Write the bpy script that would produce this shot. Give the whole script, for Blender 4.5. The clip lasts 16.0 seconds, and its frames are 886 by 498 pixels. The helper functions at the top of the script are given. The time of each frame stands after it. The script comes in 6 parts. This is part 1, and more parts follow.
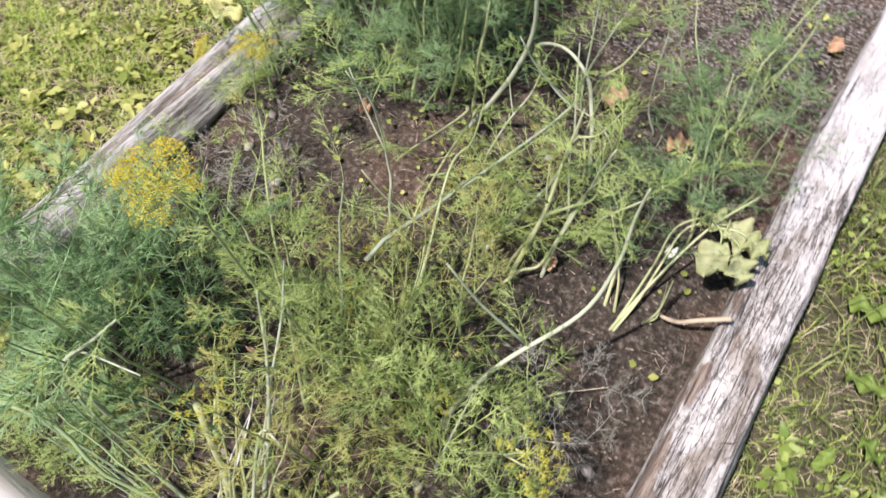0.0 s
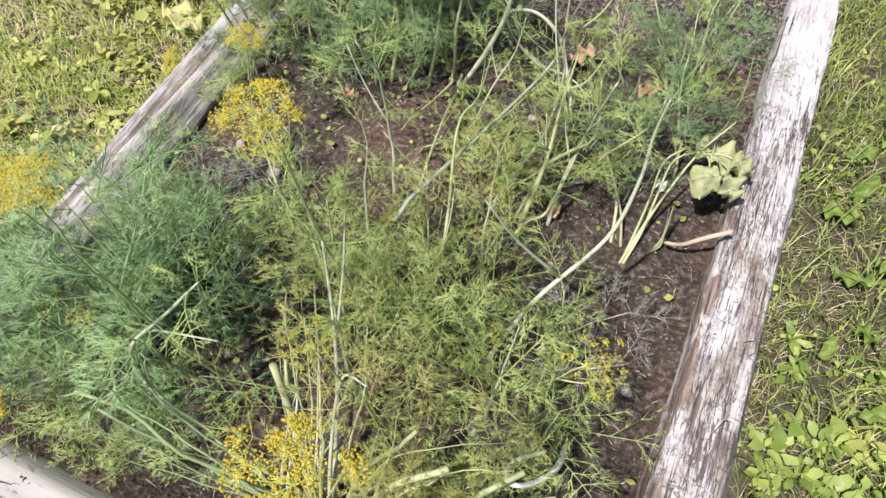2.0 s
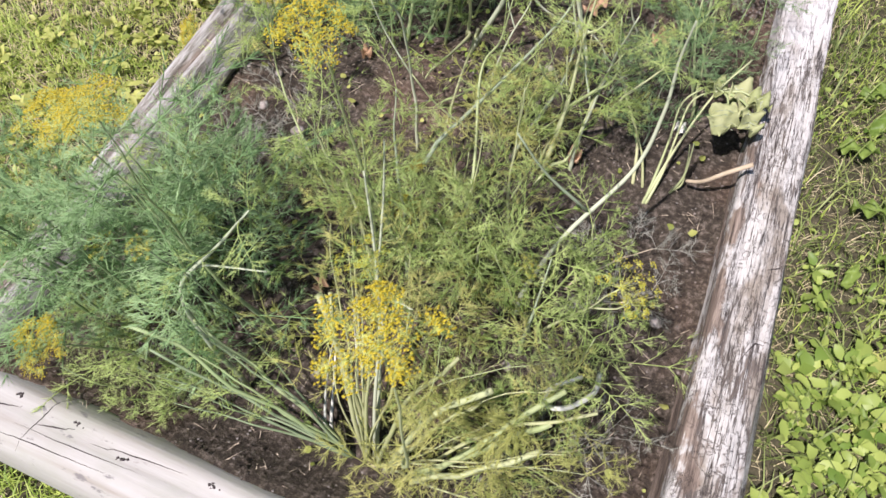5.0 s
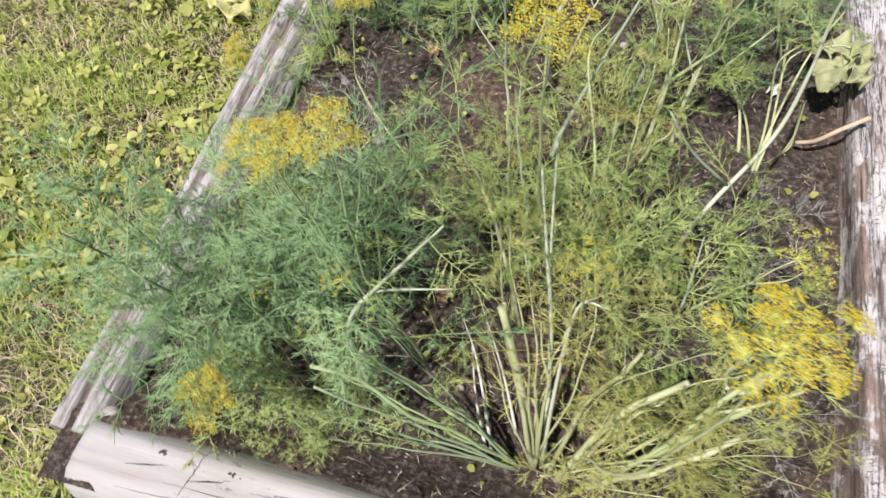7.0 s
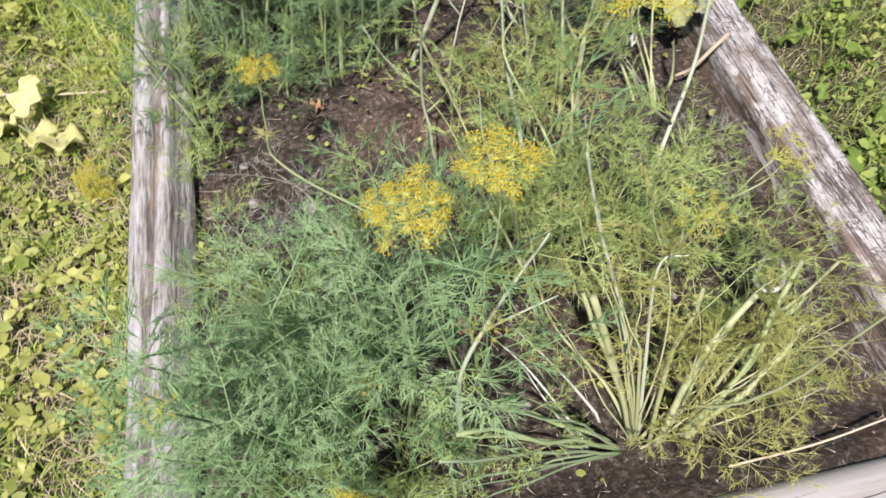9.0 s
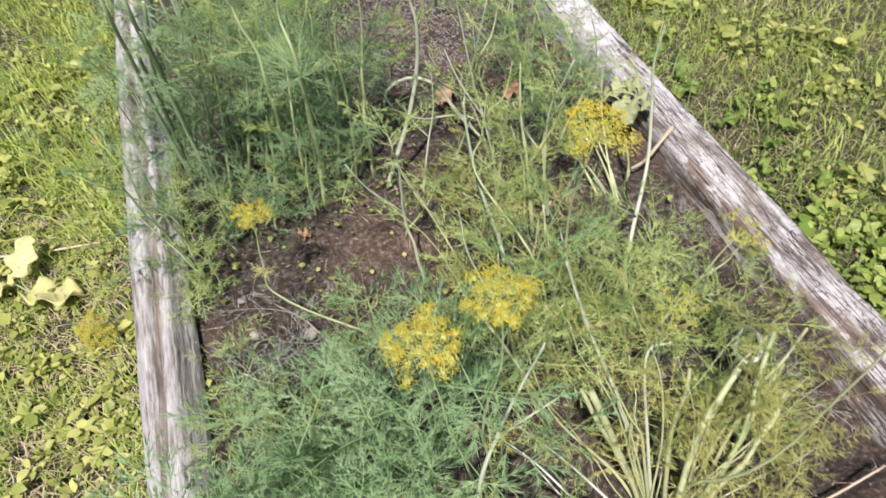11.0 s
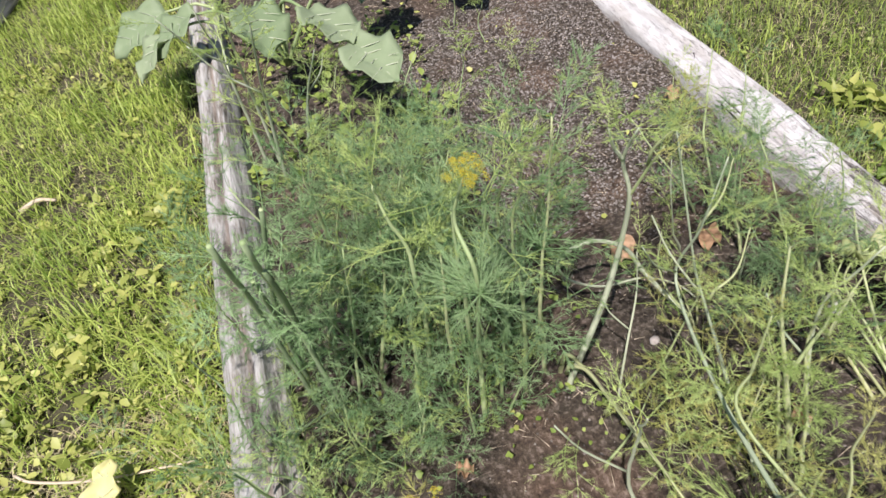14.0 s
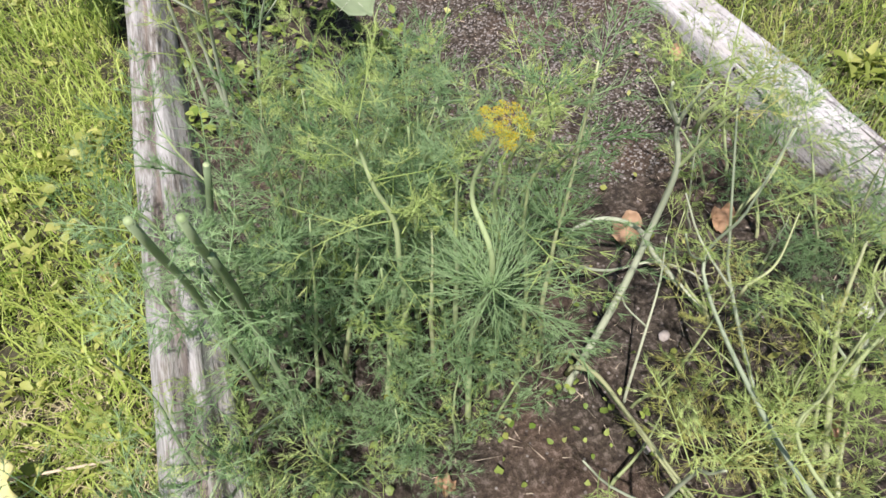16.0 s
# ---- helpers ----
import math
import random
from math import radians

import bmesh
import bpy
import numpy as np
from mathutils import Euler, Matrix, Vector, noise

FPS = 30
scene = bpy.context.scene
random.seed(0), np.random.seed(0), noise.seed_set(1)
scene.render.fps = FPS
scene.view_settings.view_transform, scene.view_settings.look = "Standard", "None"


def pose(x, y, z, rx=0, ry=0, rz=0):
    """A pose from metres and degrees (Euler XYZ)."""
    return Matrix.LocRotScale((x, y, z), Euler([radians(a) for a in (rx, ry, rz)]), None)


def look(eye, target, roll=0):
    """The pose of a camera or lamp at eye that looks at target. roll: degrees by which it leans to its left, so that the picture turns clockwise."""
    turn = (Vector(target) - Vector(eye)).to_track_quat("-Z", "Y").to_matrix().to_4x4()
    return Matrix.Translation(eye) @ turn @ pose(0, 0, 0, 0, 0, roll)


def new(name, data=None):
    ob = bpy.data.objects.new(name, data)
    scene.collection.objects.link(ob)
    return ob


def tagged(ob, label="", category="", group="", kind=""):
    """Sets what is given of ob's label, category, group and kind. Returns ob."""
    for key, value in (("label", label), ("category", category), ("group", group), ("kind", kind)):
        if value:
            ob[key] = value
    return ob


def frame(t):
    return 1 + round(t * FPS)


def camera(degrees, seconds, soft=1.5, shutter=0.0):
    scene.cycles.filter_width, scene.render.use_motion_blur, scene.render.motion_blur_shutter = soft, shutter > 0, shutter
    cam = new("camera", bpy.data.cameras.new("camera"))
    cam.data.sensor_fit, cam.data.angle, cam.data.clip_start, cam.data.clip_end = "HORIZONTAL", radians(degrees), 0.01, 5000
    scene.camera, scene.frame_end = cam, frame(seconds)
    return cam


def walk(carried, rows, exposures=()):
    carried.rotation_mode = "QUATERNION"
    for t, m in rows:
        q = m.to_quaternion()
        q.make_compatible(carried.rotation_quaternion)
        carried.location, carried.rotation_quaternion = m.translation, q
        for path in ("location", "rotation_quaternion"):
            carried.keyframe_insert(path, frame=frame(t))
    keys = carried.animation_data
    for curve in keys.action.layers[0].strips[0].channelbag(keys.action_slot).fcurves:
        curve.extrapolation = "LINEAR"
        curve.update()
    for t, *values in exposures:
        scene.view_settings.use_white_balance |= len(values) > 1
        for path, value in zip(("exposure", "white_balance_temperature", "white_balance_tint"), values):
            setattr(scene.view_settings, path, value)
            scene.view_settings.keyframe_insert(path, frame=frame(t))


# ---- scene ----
from mathutils.bvhtree import BVHTree
cam = camera(65.1, 16.0, shutter=0.35)
PATH = [
    (0, (0.978, 0.376, 1.067), (0.377, 1.195, -0.655), -3.4),
    (0.5, (0.926, 0.291, 1.054), (0.469, 1.207, -0.665), -3.0),
    (1, (0.907, 0.245, 1.056), (0.497, 1.203, -0.651), -1.4),
    (1.5, (0.9, 0.225, 1.061), (0.45, 1.175, -0.64), -2.8),
    (2, (0.911, 0.218, 1.066), (0.454, 1.159, -0.639), -2.5),
    (2.5, (0.927, 0.218, 1.081), (0.429, 1.151, -0.617), -4.4),
    (3, (0.928, 0.209, 1.077), (0.434, 1.154, -0.615), -3.9),
    (3.5, (0.923, 0.199, 1.074), (0.437, 1.126, -0.63), -3.0),
    (3.7, (0.924, 0.196, 1.074), (0.437, 1.118, -0.632), -3.0),
    (5.8, (0.827, 0.06, 1.04), (0.404, 0.982, -0.683), -7.2),
    (6, (0.798, 0.045, 1.041), (0.366, 0.978, -0.674), -8.0),
    (6.5, (0.726, 0.039, 1.042), (0.306, 0.993, -0.664), -5.5),
    (7, (0.657, 0.085, 1.031), (0.278, 1.007, -0.703), -8.8),
    (7.5, (0.569, 0.128, 1.015), (0.244, 1.018, -0.746), -9.3),
    (8, (0.513, 0.126, 1.013), (0.279, 1.038, -0.752), -6.2),
    (8.5, (0.414, 0.110, 1.006), (0.461, 1.080, -0.741), -2.0),
    (8.7, (0.358, 0.092, 1.003), (0.488, 1.09, -0.727), -1.6),
    (10.8, (0.322, 0.082, 1.089), (0.666, 1.256, -0.493), -5.8),
    (11, (0.322, 0.086, 1.089), (0.651, 1.295, -0.471), -6.3),
    (11.5, (0.324, 0.126, 1.099), (0.595, 1.447, -0.378), -6.5),
    (12, (0.324, 0.237, 1.103), (0.456, 1.629, -0.327), -8.9),
    (12.5, (0.338, 0.349, 1.074), (0.439, 1.758, -0.341), -6.5),
    (13, (0.345, 0.382, 1.063), (0.348, 1.786, -0.362), -6.4),
    (13.5, (0.323, 0.455, 1.034), (0.35, 1.898, -0.35), -8.5),
    (14, (0.275, 0.583, 1.004), (0.477, 1.945, -0.447), -13.9),
    (14.5, (0.267, 0.655, 0.977), (0.544, 1.983, -0.493), -10.5),
    (15, (0.265, 0.682, 0.93), (0.609, 1.952, -0.577), -6.2),
    (15.5, (0.252, 0.71, 0.902), (0.575, 1.925, -0.654), -5.8),
    (16, (0.245, 0.746, 0.885), (0.572, 1.965, -0.666), -6.5),
]
walk(cam, [(t, look(eye, target, roll)) for t, eye, target, roll in PATH],
     exposures=[(0.0, 0.66, 6000, 19), (3.7, 0.64, 6000, 19), (7.0, 0.52, 6000, 19), (11.0, 0.56, 6000, 18), (14.0, 0.52, 6050, 15), (16.0, 0.53, 6050, 15)])

# ---- light ----
world = bpy.data.worlds.new("sky")
scene.world = world
world.use_nodes = True
wn = world.node_tree.nodes
sky = wn.new("ShaderNodeTexSky")
sky.sky_type = "NISHITA"
sky.sun_disc = False
SUN_DIR = Vector((-0.22, -0.44, 0.95)).normalized()
sky.sun_elevation = math.asin(SUN_DIR.z)
sky.sun_rotation = math.atan2(SUN_DIR.x, SUN_DIR.y)
wn["Background"].inputs["Strength"].default_value = 0.062
world.node_tree.links.new(sky.outputs[0], wn["Background"].inputs["Color"])
sun = new("sun", bpy.data.lights.new("sun", "SUN"))
sun.data.energy, sun.data.angle, sun.data.color = 5.0, radians(1.2), (1.0, 0.905, 0.86)
sun.matrix_world = look(SUN_DIR * 20, (0, 0, 0))


# ---- materials ----
def material(name, rough=0.8):
    m = bpy.data.materials.new(name)
    m.use_nodes = True
    b = m.node_tree.nodes["Principled BSDF"]
    b.inputs["Roughness"].default_value = rough
    b.inputs["Specular IOR Level"].default_value = 0.3
    return m, m.node_tree.nodes, m.node_tree.links, b


def ramp(nodes, links, fac, stops):
    r = nodes.new("ShaderNodeValToRGB")
    e = r.color_ramp.elements
    while len(e) < len(stops):
        e.new(0.5)
    for el, (pos, col) in zip(e, stops):
        el.position, el.color = pos, (*col, 1)
    links.new(fac, r.inputs[0])
    return r.outputs[0]


def mixc(nodes, links, fac, a, b, mode="MIX"):
    n = nodes.new("ShaderNodeMix")
    n.data_type, n.blend_type = "RGBA", mode
    for sock, v in ((n.inputs[0], fac), (n.inputs[6], a), (n.inputs[7], b)):
        if isinstance(v, (int, float)):
            sock.default_value = v
        elif isinstance(v, tuple):
            sock.default_value = (*v, 1)
        else:
            links.new(v, sock)
    return n.outputs[2]


def noise_tex(nodes, links, scale, detail=4, vec=None, rough=0.55, stretch=None):
    n = nodes.new("ShaderNodeTexNoise")
    n.inputs["Scale"].default_value = scale
    n.inputs["Detail"].default_value = detail
    n.inputs["Roughness"].default_value = rough
    if vec is None:
        vec = nodes.new("ShaderNodeTexCoord").outputs["Object"]
    if stretch:
        mp = nodes.new("ShaderNodeMapping")
        mp.inputs["Scale"].default_value = stretch
        links.new(vec, mp.inputs[0])
        vec = mp.outputs[0]
    links.new(vec, n.inputs["Vector"])
    return n.outputs["Fac"]


def bump(nodes, links, b, fac, strength, dist):
    n = nodes.new("ShaderNodeBump")
    n.inputs["Strength"].default_value = strength
    n.inputs["Distance"].default_value = dist
    links.new(fac, n.inputs["Height"])
    links.new(n.outputs[0], b.inputs["Normal"])


def plant_material(name, dark, light, rough=0.55, island=False, scale=30, trans=0.35):
    """Leaf or stem colour between two tones, by piece and by a fine grain, with light through it."""
    m, n, l, b = material(name, rough)
    if island:
        rnd = n.new("ShaderNodeNewGeometry").outputs["Random Per Island"]
    else:
        rnd = n.new("ShaderNodeObjectInfo").outputs["Random"]
    grain = noise_tex(n, l, scale, 3)
    mix = n.new("ShaderNodeMath")
    mix.operation = "MULTIPLY_ADD"
    mix.inputs[1].default_value = 0.6
    l.new(rnd, mix.inputs[0])
    half = n.new("ShaderNodeMath")
    half.operation = "MULTIPLY"
    half.inputs[1].default_value = 0.5
    l.new(grain, half.inputs[0])
    l.new(half.outputs[0], mix.inputs[2])
    col = ramp(n, l, mix.outputs[0], [(0.15, dark), (0.85, light)])
    l.new(col, b.inputs["Base Color"])
    if trans:
        t = n.new("ShaderNodeBsdfTranslucent")
        l.new(col, t.inputs[0])
        mx = n.new("ShaderNodeMixShader")
        mx.inputs[0].default_value = trans
        l.new(b.outputs[0], mx.inputs[1])
        l.new(t.outputs[0], mx.inputs[2])
        l.new(mx.outputs[0], n["Material Output"].inputs[0])
    return m


LEAF_GREEN = plant_material("dill_leaf_green", (0.34, 0.48, 0.12), (0.68, 0.79, 0.31), trans=0.5)
LEAF_BLUE = plant_material("dill_leaf_blue_green", (0.25, 0.43, 0.16), (0.54, 0.72, 0.37), trans=0.5)
LEAF_DEEP = plant_material("dill_leaf_deep_green", (0.18, 0.33, 0.12), (0.42, 0.58, 0.28), trans=0.5)
LEAF_YELLOW = plant_material("dill_leaf_yellowing", (0.44, 0.49, 0.12), (0.74, 0.73, 0.28), trans=0.5)
LEAF_DRY = plant_material("dill_leaf_dried", (0.30, 0.31, 0.24), (0.54, 0.54, 0.44), 0.7)
STEM_GREEN = plant_material("dill_stem_green", (0.20, 0.29, 0.11), (0.40, 0.47, 0.23), 0.5, trans=0)
STEM_DARK = plant_material("dill_stem_dark", (0.12, 0.17, 0.08), (0.28, 0.35, 0.19), 0.5, trans=0)
STEM_PALE = plant_material("dill_stem_pale", (0.26, 0.32, 0.13), (0.45, 0.48, 0.25), 0.5, trans=0)
STEM_LIME = plant_material("dill_ray_lime", (0.36, 0.42, 0.08), (0.55, 0.58, 0.16), 0.5, trans=0)
STEM_WHITE = plant_material("dill_stem_whitish", (0.26, 0.32, 0.20), (0.46, 0.49, 0.33), 0.5, trans=0)
STEM_STRAW = plant_material("dill_stalk_straw", (0.27, 0.30, 0.13), (0.44, 0.45, 0.23), 0.55, trans=0)
STEM_BLEACHED = plant_material("bleached_stem", (0.44, 0.46, 0.38), (0.66, 0.66, 0.57), 0.6, trans=0)
FLOWER = plant_material("dill_flower_yellow", (0.46, 0.38, 0.02), (0.71, 0.60, 0.05), 0.6, island=True)
FLOWER_GREEN = plant_material("dill_flower_lime", (0.38, 0.38, 0.03), (0.64, 0.58, 0.07), 0.6, island=True)
GRASS = plant_material("grass_blades", (0.15, 0.26, 0.025), (0.57, 0.66, 0.16), 0.5, island=True, scale=6, trans=0.4)
GRASS_DEEP = plant_material("deep_green_grass", (0.08, 0.13, 0.025), (0.34, 0.40, 0.13), 0.5, island=True, scale=6, trans=0.4)
GRASS_DRY = plant_material("dry_grass", (0.36, 0.30, 0.15), (0.66, 0.58, 0.35), 0.7, island=True, scale=6, trans=0.2)
WEED = plant_material("weed_leaves", (0.16, 0.22, 0.03), (0.57, 0.58, 0.17), 0.45, island=True, scale=8)
WEED_DEEP = plant_material("weed_leaves_deep_green", (0.11, 0.20, 0.025), (0.42, 0.50, 0.12), 0.45, island=True, scale=8)
BIGLEAF = plant_material("cabbage_leaf", (0.21, 0.29, 0.14), (0.36, 0.43, 0.25), 0.55, scale=26, trans=0.3)
DOCK = plant_material("dock_leaf", (0.12, 0.20, 0.03), (0.30, 0.40, 0.09), 0.45, scale=25)
WILTED = plant_material("wilted_leaf", (0.33, 0.39, 0.14), (0.50, 0.52, 0.26), 0.6, scale=45)
YELLOWED = plant_material("yellowed_leaf", (0.52, 0.53, 0.14), (0.76, 0.73, 0.34), 0.5, scale=25)
BROWNLEAF = plant_material("dry_brown_leaf", (0.34, 0.20, 0.10), (0.56, 0.38, 0.23), 0.7, scale=40, trans=0.15)
STICK = plant_material("dry_stick", (0.40, 0.32, 0.20), (0.66, 0.56, 0.40), 0.8, scale=60, trans=0)


def soil_material():
    m, n, l, b = material("garden_soil", 0.95)
    big = noise_tex(n, l, 3.2, 4)
    fine = noise_tex(n, l, 95, 8, rough=0.75)
    base = ramp(n, l, fine, [(0.30, (0.014, 0.011, 0.010)), (0.50, (0.064, 0.051, 0.034)), (0.68, (0.25, 0.21, 0.165))])
    red = ramp(n, l, fine, [(0.30, (0.028, 0.019, 0.016)), (0.52, (0.132, 0.090, 0.058)), (0.68, (0.36, 0.275, 0.21))])
    f = ramp(n, l, big, [(0.52, (0, 0, 0)), (0.66, (1, 1, 1))])
    col = mixc(n, l, f, base, red)
    v = n.new("ShaderNodeTexVoronoi")
    v.inputs["Scale"].default_value = 110
    l.new(n.new("ShaderNodeTexCoord").outputs["Object"], v.inputs["Vector"])
    pick = ramp(n, l, v.outputs["Color"], [(0.80, (0, 0, 0)), (0.82, (1, 1, 1))])
    spot = ramp(n, l, v.outputs["Distance"], [(0.22, (1, 1, 1)), (0.30, (0, 0, 0))])
    both = mixc(n, l, 1.0, pick, spot, "MULTIPLY")
    col = mixc(n, l, both, col, (0.30, 0.26, 0.22))
    l.new(col, b.inputs["Base Color"])
    bump(n, l, b, fine, 0.9, 0.012)
    return m


def lawn_soil_material():
    m, n, l, b = material("lawn_ground", 0.95)
    big = noise_tex(n, l, 4.0, 5)
    fine = noise_tex(n, l, 90, 6, rough=0.7)
    a = ramp(n, l, fine, [(0.3, (0.022, 0.022, 0.010)), (0.7, (0.105, 0.095, 0.052))])
    c = ramp(n, l, fine, [(0.3, (0.030, 0.028, 0.014)), (0.7, (0.125, 0.11, 0.065))])
    f = ramp(n, l, big, [(0.45, (0, 0, 0)), (0.65, (1, 1, 1))])
    # short grass takes over where no single blades are built
    turf = mixc(n, l, f, ramp(n, l, fine, [(0.3, (0.045, 0.062, 0.013)), (0.7, (0.15, 0.175, 0.045))]), ramp(n, l, fine, [(0.3, (0.06, 0.07, 0.02)), (0.7, (0.19, 0.195, 0.065))]))
    away = n.new("ShaderNodeVectorMath")
    away.operation = "DISTANCE"
    away.inputs[1].default_value = (0.6, 2.0, 0.0)
    l.new(n.new("ShaderNodeTexCoord").outputs["Object"], away.inputs[0])
    past = n.new("ShaderNodeMapRange")
    past.inputs["From Min"].default_value, past.inputs["From Max"].default_value = 2.0, 2.9
    l.new(away.outputs["Value"], past.inputs["Value"])
    l.new(mixc(n, l, past.outputs["Result"], mixc(n, l, f, a, c), turf), b.inputs["Base Color"])
    bump(n, l, b, fine, 0.8, 0.01)
    return m


def log_material(name, stops, patch_stops, patch=(0.5, 0.6), stretch=(26, 2.0, 26), rough=0.85, patch_scale=5.0, crack=0.55):
    """Weathered wood along y: long fibres, flaking patches, dark checks."""
    m, n, l, b = material(name, rough)
    co = n.new("ShaderNodeTexCoord").outputs["Object"]
    fib = noise_tex(n, l, 3.2, 8, co, 0.65, stretch)
    fine = noise_tex(n, l, 9.0, 6, co, 0.7, (stretch[0], 5.0, stretch[2]))
    flake = noise_tex(n, l, patch_scale, 7, co, 0.68, (2.6, 0.8, 2.6))
    wood = ramp(n, l, fib, stops)
    paint = ramp(n, l, fine, patch_stops)
    f = ramp(n, l, flake, [(patch[0], (0, 0, 0)), (patch[1], (1, 1, 1))])
    col = mixc(n, l, f, wood, paint)
    dark = ramp(n, l, fib, [(0.30, (0.05, 0.045, 0.04)), (0.38, (1, 1, 1))])
    col = mixc(n, l, crack, col, dark, "MULTIPLY")
    l.new(col, b.inputs["Base Color"])
    bump(n, l, b, fib, 0.8, 0.008)
    return m


SOIL = soil_material()
LAWN = lawn_soil_material()
WOOD_GREY = log_material("grey_weathered_log", [(0.30, (0.085, 0.068, 0.051)), (0.46, (0.25, 0.23, 0.185)), (0.62, (0.50, 0.49, 0.44))],
                         [(0.3, (0.36, 0.35, 0.305)), (0.7, (0.56, 0.555, 0.505))], (0.46, 0.60), stretch=(46, 5.0, 46), crack=0.9)
def flaked_material():
    """Old log: white weathered skin broken by fine checks into flakes, rotten brown wood on the bed side, shade painted
    low on the far part.
    """
    m, n, l, b = material("flaking_whitewashed_log", 0.9)
    co = n.new("ShaderNodeTexCoord").outputs["Object"]
    xyz = n.new("ShaderNodeSeparateXYZ")
    l.new(co, xyz.inputs[0])
    fib = noise_tex(n, l, 3.0, 8, co, 0.65, (50, 3.0, 50))
    wob = noise_tex(n, l, 6.0, 5, co, 0.6, (3, 1.2, 3))
    fine = noise_tex(n, l, 10.0, 6, co, 0.7, (26, 5.0, 26))
    grime = noise_tex(n, l, 9.0, 6, co, 0.65, (2.4, 1.0, 2.4))

    def calc(op, a, b2=0.0, c=0.0):
        q = n.new("ShaderNodeMath")
        q.operation = op
        for k, v in enumerate((a, b2, c)):
            if isinstance(v, (int, float)):
                q.inputs[k].default_value = v
            else:
                l.new(v, q.inputs[k])
        return q.outputs[0]

    def checks(scale, stretch, width, detail):
        """Thin dark lines where a stretched noise crosses its middle."""
        f = noise_tex(n, l, scale, detail, co, 0.6, stretch)
        d = calc("ABSOLUTE", calc("SUBTRACT", f, 0.5))
        return ramp(n, l, calc("SUBTRACT", d, width), [(0.0, (0, 0, 0)), (0.014, (1, 1, 1))])

    # the skin is smoother towards the far end
    far = calc("MULTIPLY_ADD", xyz.outputs[1], 1.9, -1.9)
    far = calc("MINIMUM", calc("MAXIMUM", far, 0.0), 0.95)
    width = calc("SUBTRACT", calc("MULTIPLY", calc("MULTIPLY_ADD", wob, 0.11, -0.047), calc("SUBTRACT", 1.0, far)), calc("MULTIPLY", far, 0.010))
    coarse = checks(4.0, (13, 0.8, 13), width, 5)
    thin = checks(4.0, (34, 1.8, 34), calc("MULTIPLY", width, 0.6), 4)
    across = checks(4.0, (7, 12, 7), calc("MULTIPLY_ADD", width, 0.6, -0.004), 3)
    solid = mixc(n, l, 1.0, mixc(n, l, 1.0, coarse, thin, "MULTIPLY"), mixc(n, l, 0.8, (1, 1, 1), across), "MULTIPLY")
    solid2 = mixc(n, l, calc("SUBTRACT", 1.0, far), solid, mixc(n, l, 1.0, solid, ramp(n, l, fib, [(0.32, (0.3, 0.3, 0.3)), (0.39, (1, 1, 1))]), "MULTIPLY"))
    white = ramp(n, l, fine, [(0.3, (0.36, 0.34, 0.29)), (0.6, (0.53, 0.515, 0.46))])
    grey = ramp(n, l, grime, [(0.40, (0.56, 0.51, 0.45)), (0.54, (1, 1, 1))])
    white = mixc(n, l, 1.0, white, grey, "MULTIPLY")
    white = mixc(n, l, calc("MULTIPLY", far, 0.75), white, mixc(n, l, 0.3, (0.62, 0.61, 0.57), grey, "MULTIPLY"))
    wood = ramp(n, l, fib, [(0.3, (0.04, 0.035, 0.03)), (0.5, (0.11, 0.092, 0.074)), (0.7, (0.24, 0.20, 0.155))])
    rot_shade = ramp(n, l, fib, [(0.3, (0.05, 0.037, 0.026)), (0.5, (0.18, 0.14, 0.105)), (0.72, (0.38, 0.31, 0.235))])
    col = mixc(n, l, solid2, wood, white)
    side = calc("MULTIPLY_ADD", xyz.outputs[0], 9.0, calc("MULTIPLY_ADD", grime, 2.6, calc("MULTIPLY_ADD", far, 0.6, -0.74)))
    # shade below the top edge of the far part, painted in the rotten brown
    shaded_flank = calc("MULTIPLY", calc("MULTIPLY", calc("MINIMUM", calc("SUBTRACT", xyz.outputs[2], 0.076), 0.0), 16.0), far)
    side = calc("ADD", side, shaded_flank)
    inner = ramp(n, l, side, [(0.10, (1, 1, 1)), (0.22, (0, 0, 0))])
    col = mixc(n, l, inner, col, rot_shade)
    l.new(col, b.inputs["Base Color"])
    relief = mixc(n, l, 0.5, solid2, fib)
    bump(n, l, b, relief, 0.8, 0.006)
    return m


